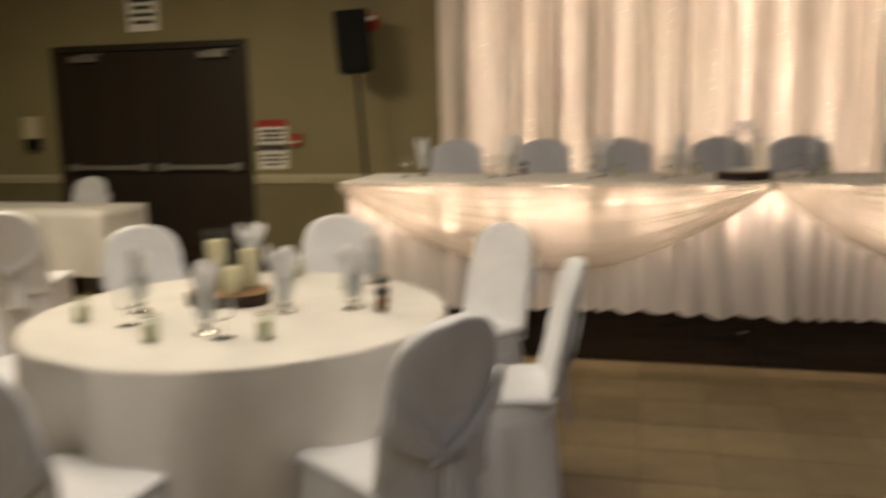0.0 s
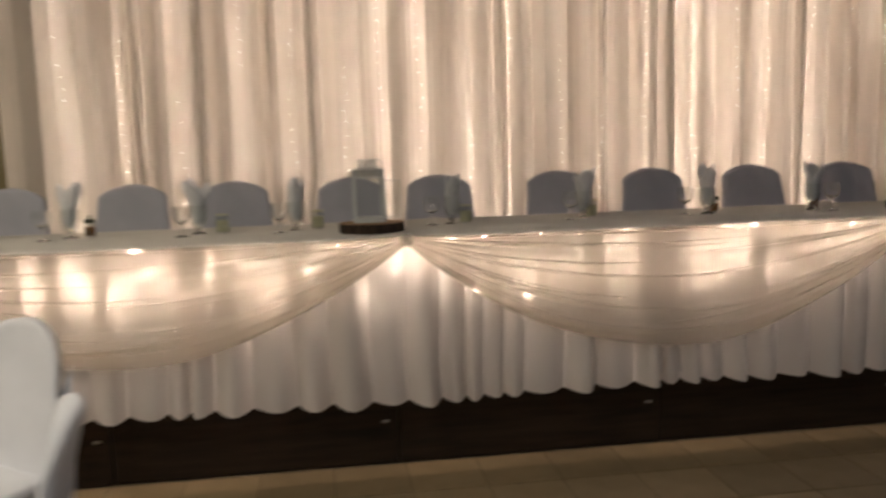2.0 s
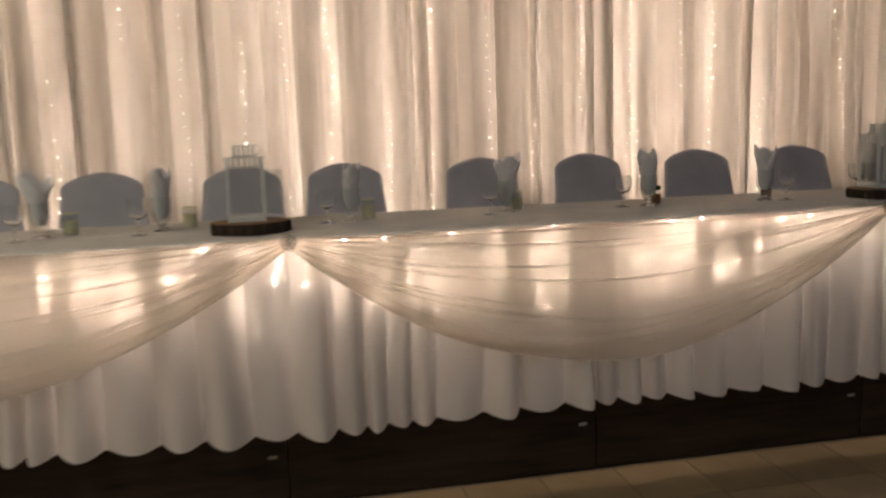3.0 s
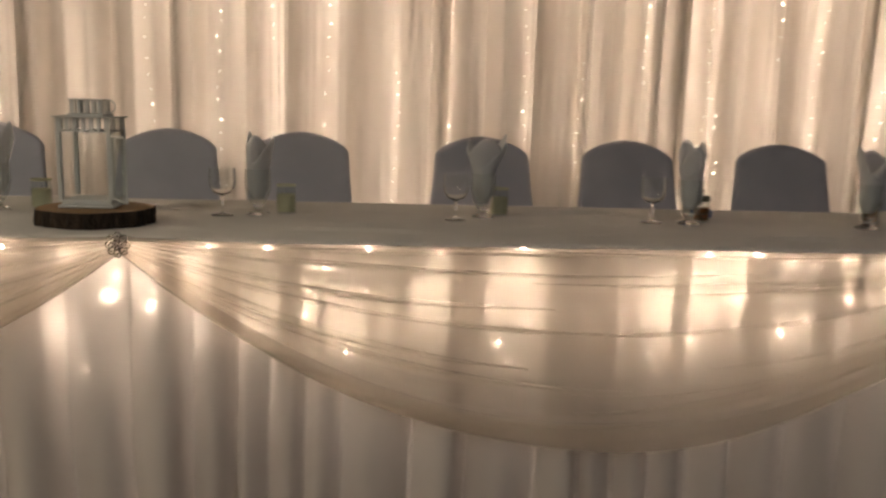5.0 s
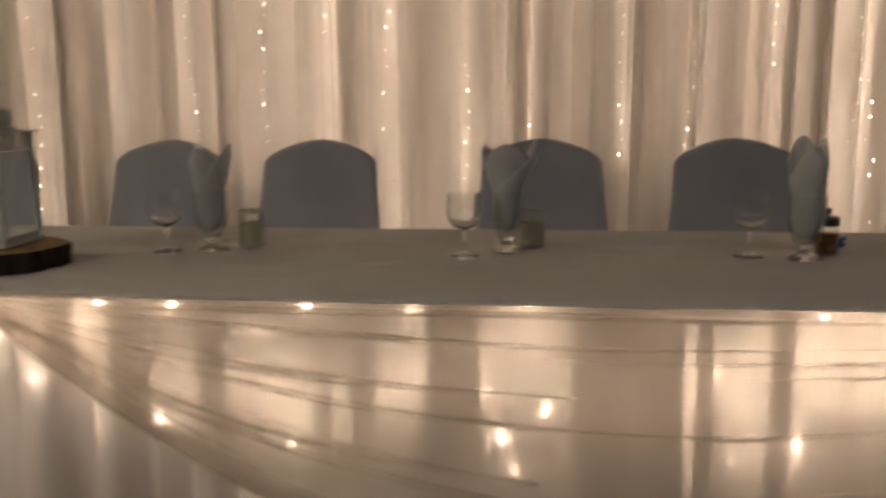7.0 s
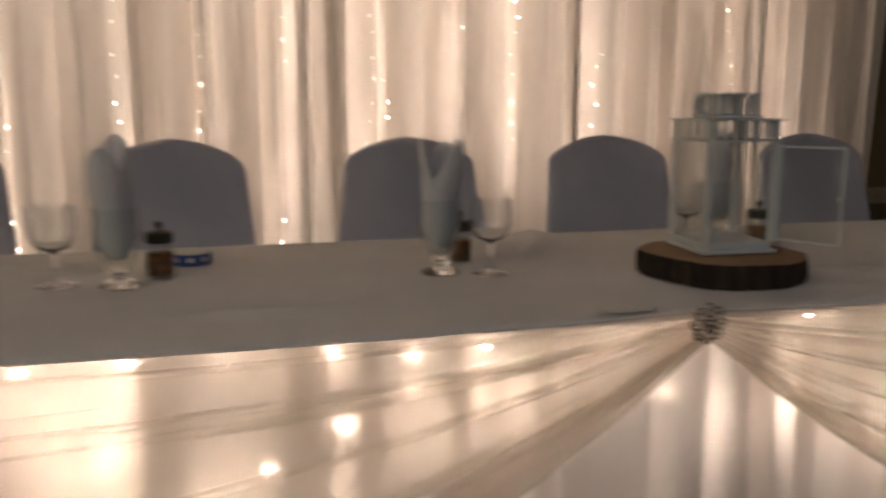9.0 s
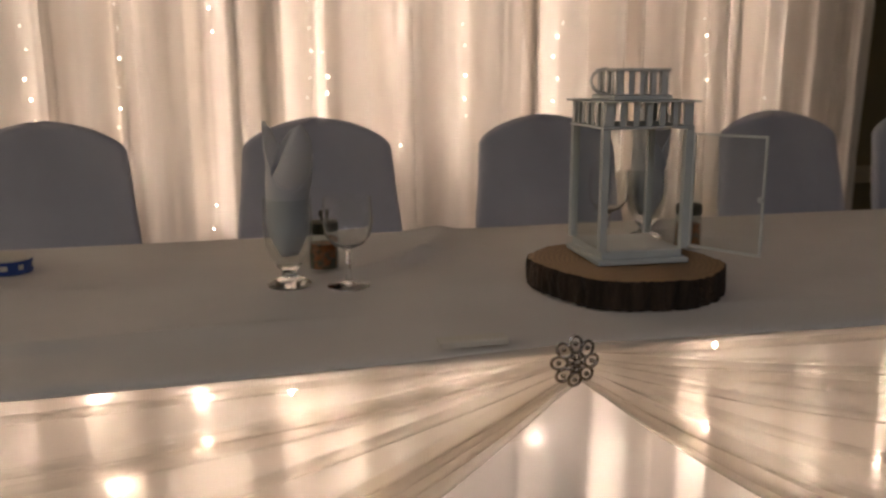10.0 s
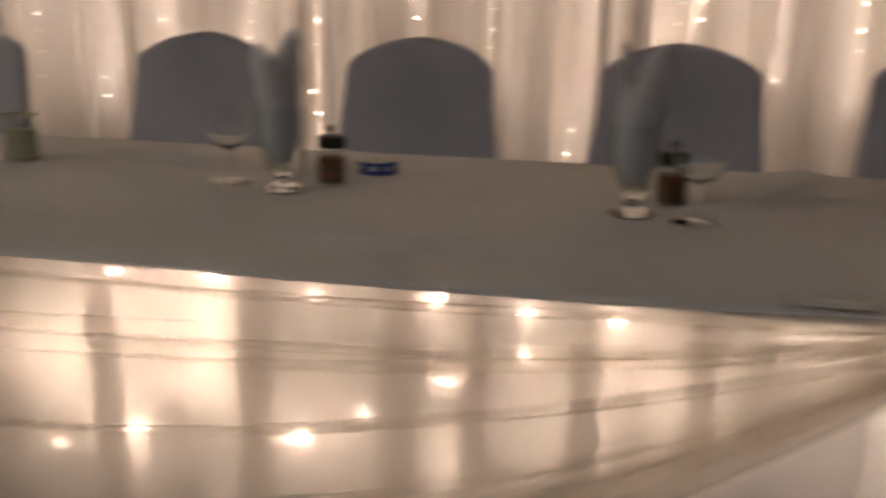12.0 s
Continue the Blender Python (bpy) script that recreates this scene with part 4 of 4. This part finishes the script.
def lantern(door_turn, ring_side):
    """A square metal lantern: foot plate, four posts, glass sides, slotted gallery, lid and slotted chimney; its door stands open."""
    L = thing("lantern", "pale blue-white metal lantern with an open glass door", "lantern", "table lanterns")
    w = 0.066
    part("foot_plate", boxes((-w - 0.008, -w - 0.008, 0, w + 0.008, w + 0.008, 0.008), (-w, -w, 0.008, w, w, 0.02), bevel=0.002), LANTERN, L)
    for sx in (-1, 1):
        for sy in (-1, 1):
            part("post", boxes((sx * w - 0.006, sy * w - 0.006, 0.0205, sx * w + 0.006, sy * w + 0.006, 0.195), bevel=0.0015), LANTERN, L)
    part("gallery_rail", boxes((-w - 0.007, -w - 0.007, 0.1955, w + 0.007, w + 0.007, 0.1995), bevel=0.001), LANTERN, L)
    for side in range(4):
        bm = bmesh.new()
        for k in range(7):
            t = -w + 0.004 + k * (2 * w - 0.008) / 6
            bw = 0.0045 if 0 < k < 6 else 0.007
            a, b = (t - bw, -w - 0.005), (t + bw, -w - 0.0035)
            box(bm, a[0], a[1], 0.20, b[0], b[1], 0.232)
        bmesh.ops.rotate(bm, verts=bm.verts, cent=(0, 0, 0), matrix=Matrix.Rotation(side * math.pi / 2, 3, "Z"))
        part("gallery_slats", bm, LANTERN, L)
    lid = bmesh.new()
    box(lid, -w - 0.013, -w - 0.013, 0.2325, w + 0.013, w + 0.013, 0.2355, bevel=0.001)
    box(lid, -0.047, -0.047, 0.236, 0.047, 0.047, 0.242, bevel=0.001)
    part("lid", lid, LANTERN, L)
    for side in range(4):
        bm = bmesh.new()
        for k in range(5):
            t = -0.036 + k * 0.018
            bw = 0.0035 if 0 < k < 4 else 0.005
            box(bm, t - bw, -0.040, 0.2425, t + bw, -0.0385, 0.276)
        bmesh.ops.rotate(bm, verts=bm.verts, cent=(0, 0, 0), matrix=Matrix.Rotation(side * math.pi / 2, 3, "Z"))
        part("chimney_slats", bm, LANTERN, L)
    part("cap", boxes((-0.044, -0.044, 0.2762, 0.044, 0.044, 0.280), bevel=0.001), LANTERN, L)
    bm = bmesh.new()
    ring = [(ring_side * (0.041 + 0.026 * math.sin(math.pi * q / 12)), 0.0, 0.262 - 0.018 * math.cos(math.pi * q / 12) ) for q in range(13)]
    tube(bm, ring, 0.0024, 6)
    part("ring_handle", bm, LANTERN, L)
    for nm, a in (("left", (-w - 0.0012, -w + 0.007, 0.021, -w + 0.0012, w - 0.007, 0.195)), ("back", (-w + 0.007, w - 0.0012, 0.021, w - 0.007, w + 0.0012, 0.195)), ("right", (w - 0.0012, -w + 0.007, 0.021, w + 0.0012, w - 0.007, 0.195))):
        part("glass_pane", boxes(a), PANE, L)
    # door: hinged on the right front post and swung out
    door = part("door", boxes((0, -0.002, 0.024, 0.0036, 0.002, 0.190), (0.1124, -0.002, 0.024, 0.116, 0.002, 0.190), (0.0038, -0.002, 0.024, 0.1122, 0.002, 0.0276), (0.0038, -0.002, 0.1864, 0.1122, 0.002, 0.190)), LANTERN, L)
    part("door_glass", boxes((0.0038, -0.001, 0.0278, 0.1122, 0.001, 0.1862)), PANE, door)
    part("door_knob", lathe([(0, 0.1), (0.003, 0.1), (0.0045, 0.104), (0.003, 0.108), (0, 0.108)], 10, None, 0.113, -0.006), LANTERN, door)
    door.matrix_basis = pose(w + 0.0075, -w - 0.004, 0, 0, 0, door_turn)
    return L


wood_slice(-0.130, 0.215, 0.146, 0.136, 0.042, 1, SIT, "round wood slice with dark bark under the lantern", "wood slices")
wood_slice(2.618, 0.235, 0.137, 0.146, 0.042, 2, SIT, "round wood slice with dark bark under the lantern", "wood slices")
for door_turn, side, m in ((-57, 1, pose(-0.142, 0.240, SIT + 0.0435, 0, 0, 1)), (-57, -1, pose(2.632, 0.262, SIT + 0.0435, 0, 0, -3))):
    lantern(door_turn, side).matrix_basis = m @ Matrix.Diagonal((0.96, 0.96, 1.01, 1))

# ---- round guest table ----
RX, RY, RR, RZ = -2.14, -1.95, 0.77, 0.76


def round_cloth():
    t = thing("round_table", "round guest table under a floor-length white cloth", "table", "guest tables")
    t.location = (RX, RY, 0)
    part("tabletop", lathe([(0, 0.722), (0.735, 0.722), (0.74, 0.73), (0.735, 0.745), (0, 0.745)], 48), STAGE, t)
    part("pedestal", lathe([(0, 0.002), (0.3, 0.002), (0.3, 0.03), (0.06, 0.06), (0.05, 0.7), (0.2, 0.7215), (0, 0.7215)], 24), STAGE, t)
    c = thing("round_tablecloth", "white cloth falling in folds from a round table", "tablecloth")
    c.location = (RX, RY, 0)

    def fn(u, v):
        a = 2 * math.pi * u
        if v < 0.35:
            k = v / 0.35
            return (RR * k * math.cos(a), RR * k * math.sin(a), RZ + 0.0012 * noise.noise(Vector((math.cos(a) * k * 5, math.sin(a) * k * 5, 0))))
        d = (v - 0.35) / 0.65
        fold = math.sin(a * 8 + 0.9 * math.sin(3 * a)) * 0.75 + 0.35 * math.sin(a * 19 + 2)
        r = RR + 0.004 * min(1, d * 12) + (0.015 + 0.085 * fold) * d ** 0.7
        r += 0.008 * noise.noise(Vector((math.cos(a) * 6, math.sin(a) * 6, d * 3))) * min(1, d * 4)
        z = RZ - 0.008 * min(1, d * 10) - d * (0.71)
        return (r * math.cos(a), r * math.sin(a), z)
    grid_mesh("cloth", 220, 120, fn, CLOTH, c, closed_u=True)


round_cloth()
guest_chair = covered_chair(COVER, "banquet chair in a tied white cloth cover at the round table", "round table chairs", True)
for i, (deg, rad) in enumerate(((-35, 0.92), (12, 0.97), (57, 1.20), (97, 1.24), (138, 1.16), (182, 1.05), (216, 1.05), (266, 0.98))):
    a = math.radians(deg)
    m = pose(RX + rad * math.cos(a), RY + rad * math.sin(a), 0.002, 0, 0, deg - 90)
    if i == 0:
        guest_chair.matrix_basis = m
    else:
        copy_thing(guest_chair, m)

CX, CY = -2.25, -1.83
wood_slice(CX, CY, 0.165, 0.16, 0.045, 4, RZ + 0.0025, "round wood slice carrying candles in the middle of the guest table")


def pillar(x, y, h, hc):
    p = thing("pillar_candle", "ivory pillar candle inside a clear glass cylinder", "candle", "centrepiece candles")
    p.location = (x, y, RZ + 0.0485)
    revolve_part("cylinder", [(0, 0), (0.043, 0), (0.045, 0.003), (0.045, h), (0.043, h), (0.043, 0.006), (0, 0.006)], PANE, p)
    revolve_part("wax", [(0, 0.0065), (0.036, 0.0065), (0.036, hc), (0.033, hc + 0.003), (0.01, hc - 0.002), (0, hc - 0.002)], WAX, p)
    part("wick", tube(bmesh.new(), [(0, 0, hc - 0.002), (0, 0.001, hc + 0.006), (0.002, 0.001, hc + 0.012)], 0.0012, 5), INK, p)


pillar(CX - 0.06, CY + 0.02, 0.24, 0.19)
pillar(CX + 0.055, CY + 0.06, 0.20, 0.15)
pillar(CX + 0.045, CY - 0.06, 0.12, 0.10)


def guest_setting(rows):
    base = {o.name.split(".")[0]: o for o in scene.objects if o.name in ("wine_glass", "water_goblet", "votive_candle", "spice_grinder")}
    for what, x, y in rows:
        m = pose(x, y, RZ + 0.0025, 0, 0, (x * 733) % 360)
        if what == "gob":
            copy_thing(base["water_goblet"], m)
            napkin(int(x * 91 + y * 57) + 900).matrix_basis = m
        else:
            copy_thing(base[{"wine": "wine_glass", "jar": "votive_candle", "grinder": "spice_grinder"}[what]], m)


guest_setting([("jar", -2.63, -2.22), ("jar", -2.22, -2.42), ("jar", -1.86, -2.33), ("gob", -2.09, -2.30), ("wine", -2.0, -2.35), ("grinder", -1.60, -1.90), ("grinder", -1.66, -1.70),
               ("gob", -1.72, -1.88), ("gob", -1.80, -1.42), ("wine", -1.88, -1.5), ("jar", -2.2, -1.30), ("gob", -2.40, -1.34), ("gob", -2.50, -2.06), ("wine", -2.42, -2.25), ("gob", -1.95, -1.98)])

# ---- far side table by the door ----


def side_table():
    t = thing("side_table", "long table under a white cloth near the double door", "table")
    x0, x1, y0, y1 = -7.45, -5.10, 1.25, 1.95
    t.location = ((x0 + x1) / 2, (y0 + y1) / 2, 0)
    w, d = (x1 - x0) / 2, (y1 - y0) / 2
    part("tabletop", boxes((-w + 0.03, -d + 0.03, 0.715, w - 0.03, d - 0.03, 0.74), bevel=0.004), STAGE, t)
    for lx in (-w + 0.25, w - 0.25):
        for ly in (-d + 0.12, d - 0.12):
            part("leg", tube(bmesh.new(), [(lx, ly, 0.002), (lx, ly, 0.4), (lx, ly, 0.714)], 0.014, 8), STEEL, t)
    c = thing("side_tablecloth", "plain white cloth hanging low over the side table", "tablecloth")
    c.location = t.location

    def fn(u, v):
        a = 2 * math.pi * u
        ca, sa = math.cos(a), math.sin(a)
        k = (abs(ca) ** 16 + abs(sa) ** 16) ** (-1 / 16)
        if v < 0.3:
            q = v / 0.3
            return (w * k * ca * q, d * k * sa * q, 0.752)
        f = (v - 0.3) / 0.7
        out = 0.01 + (0.02 + 0.02 * math.sin(a * 23)) * f
        return (w * k * ca + out * ca * 2, d * k * sa + out * sa * 2, 0.746 - 0.56 * f)
    grid_mesh("cloth", 200, 14, fn, CLOTH, c, closed_u=True)
    copy_thing(guest_chair, pose(-6.1, 2.24, 0.002, 0, 0, 0))
    copy_thing(guest_chair, pose(-4.6, -0.2, 0.002, 0, 0, 200))


side_table()


def speaker():
    s = thing("loudspeaker", "black loudspeaker box mounted on a stand by the wall", "loudspeaker")
    x, y = -3.16, 2.30
    s.matrix_basis = pose(x, y, 1.86, 0, -4, 18)
    bm = bmesh.new()
    vs = box(bm, -0.15, -0.14, 0, 0.15, 0.14, 0.53)
    for v in vs:
        if v.co.y > 0:
            v.co.x *= 0.72
    bmesh.ops.bevel(bm, geom=list(bm.edges), offset=0.015, segments=2, affect="EDGES")
    part("cabinet", bm, BLACK, s)
    part("grille", boxes((-0.13, -0.150, 0.03, 0.13, -0.1425, 0.50), bevel=0.003), BLACK, s)
    part("horn", boxes((-0.10, -0.156, 0.34, 0.10, -0.1505, 0.46), bevel=0.002), BLACK, s)
    p = thing("speaker_stand", "black tripod stand carrying the loudspeaker", "speaker stand")
    p.location = (x + 0.10, y, 0)
    part("pole", tube(bmesh.new(), [(0, 0, 0.25), (-0.035, 0, 0.85), (-0.10, 0, 1.858)], 0.018, 10), BLACK, p)
    part("collar", lathe([(0, 0.62), (0.03, 0.62), (0.03, 0.70), (0, 0.70)], 14), BLACK, p)
    for k in range(3):
        a = math.radians(30 + 120 * k)
        ca, sa = math.cos(a), math.sin(a)
        part("leg", tube(bmesh.new(), [(0.02 * ca, 0.02 * sa, 0.66), (0.2 * ca, 0.2 * sa, 0.33), (0.36 * ca * 0.8, 0.36 * sa * 0.8, 0.012)], 0.011, 8), BLACK, p)


speaker()

# ---- floor tiles ----
T = 0.33
tagged(link_bm("floor", boxes((X0, Y0, -0.06, X1, WALL_Y, -0.004)), GROUT), "beige ceramic tile floor with dark joints", "floor", kind="structure")
floor_ob = bpy.data.objects["floor"]
bm = boxes((-T / 2 + 0.003, -T / 2 + 0.003, -0.0035, T / 2 - 0.003, T / 2 - 0.003, 0.0), bevel=0.0015)
tile_me = bpy.data.meshes.new("tile")
bm.to_mesh(tile_me)
bm.free()
tile_me.materials.append(TILE)
far_v, far_f = [], []
r3 = random.Random(2)
count = 0
for j in range(int((SY - Y0) / T) + 1):
    for i in range(int((X1 - X0) / T)):
        x, y = X0 + T * (i + 0.5), 0.165 - T * (j + 0.5)
        if -2.0 < x < 4.2 and y > -4.2 and count < 300:
            ob = new("tile", tile_me)
            ob.location = (x, y, r3.uniform(-0.0006, 0.0004))
            ob.parent = floor_ob
            count += 1
        else:
            n = len(far_v)
            h = T / 2 - 0.003
            far_v += [(x - h, y - h, -0.0006), (x + h, y - h, -0.0006), (x + h, y + h, -0.0006), (x - h, y + h, -0.0006)]
            far_f.append((n, n + 1, n + 2, n + 3))
for j in range(7):
    for i in range(int((SX0 - X0) / T)):
        x, y, n, h = X0 + T * (i + 0.5), 0.165 + T * (j + 0.5), len(far_v), T / 2 - 0.003
        far_v += [(x - h, y - h, -0.0006), (x + h, y - h, -0.0006), (x + h, y + h, -0.0006), (x - h, y + h, -0.0006)]
        far_f.append((n, n + 1, n + 2, n + 3))
me = bpy.data.meshes.new("far_tiles")
me.from_pydata(far_v, [], far_f)
me.materials.append(TILE)
ft = new("far_tiles", me)
ft.parent = floor_ob
tagged(ft, kind="stuff")
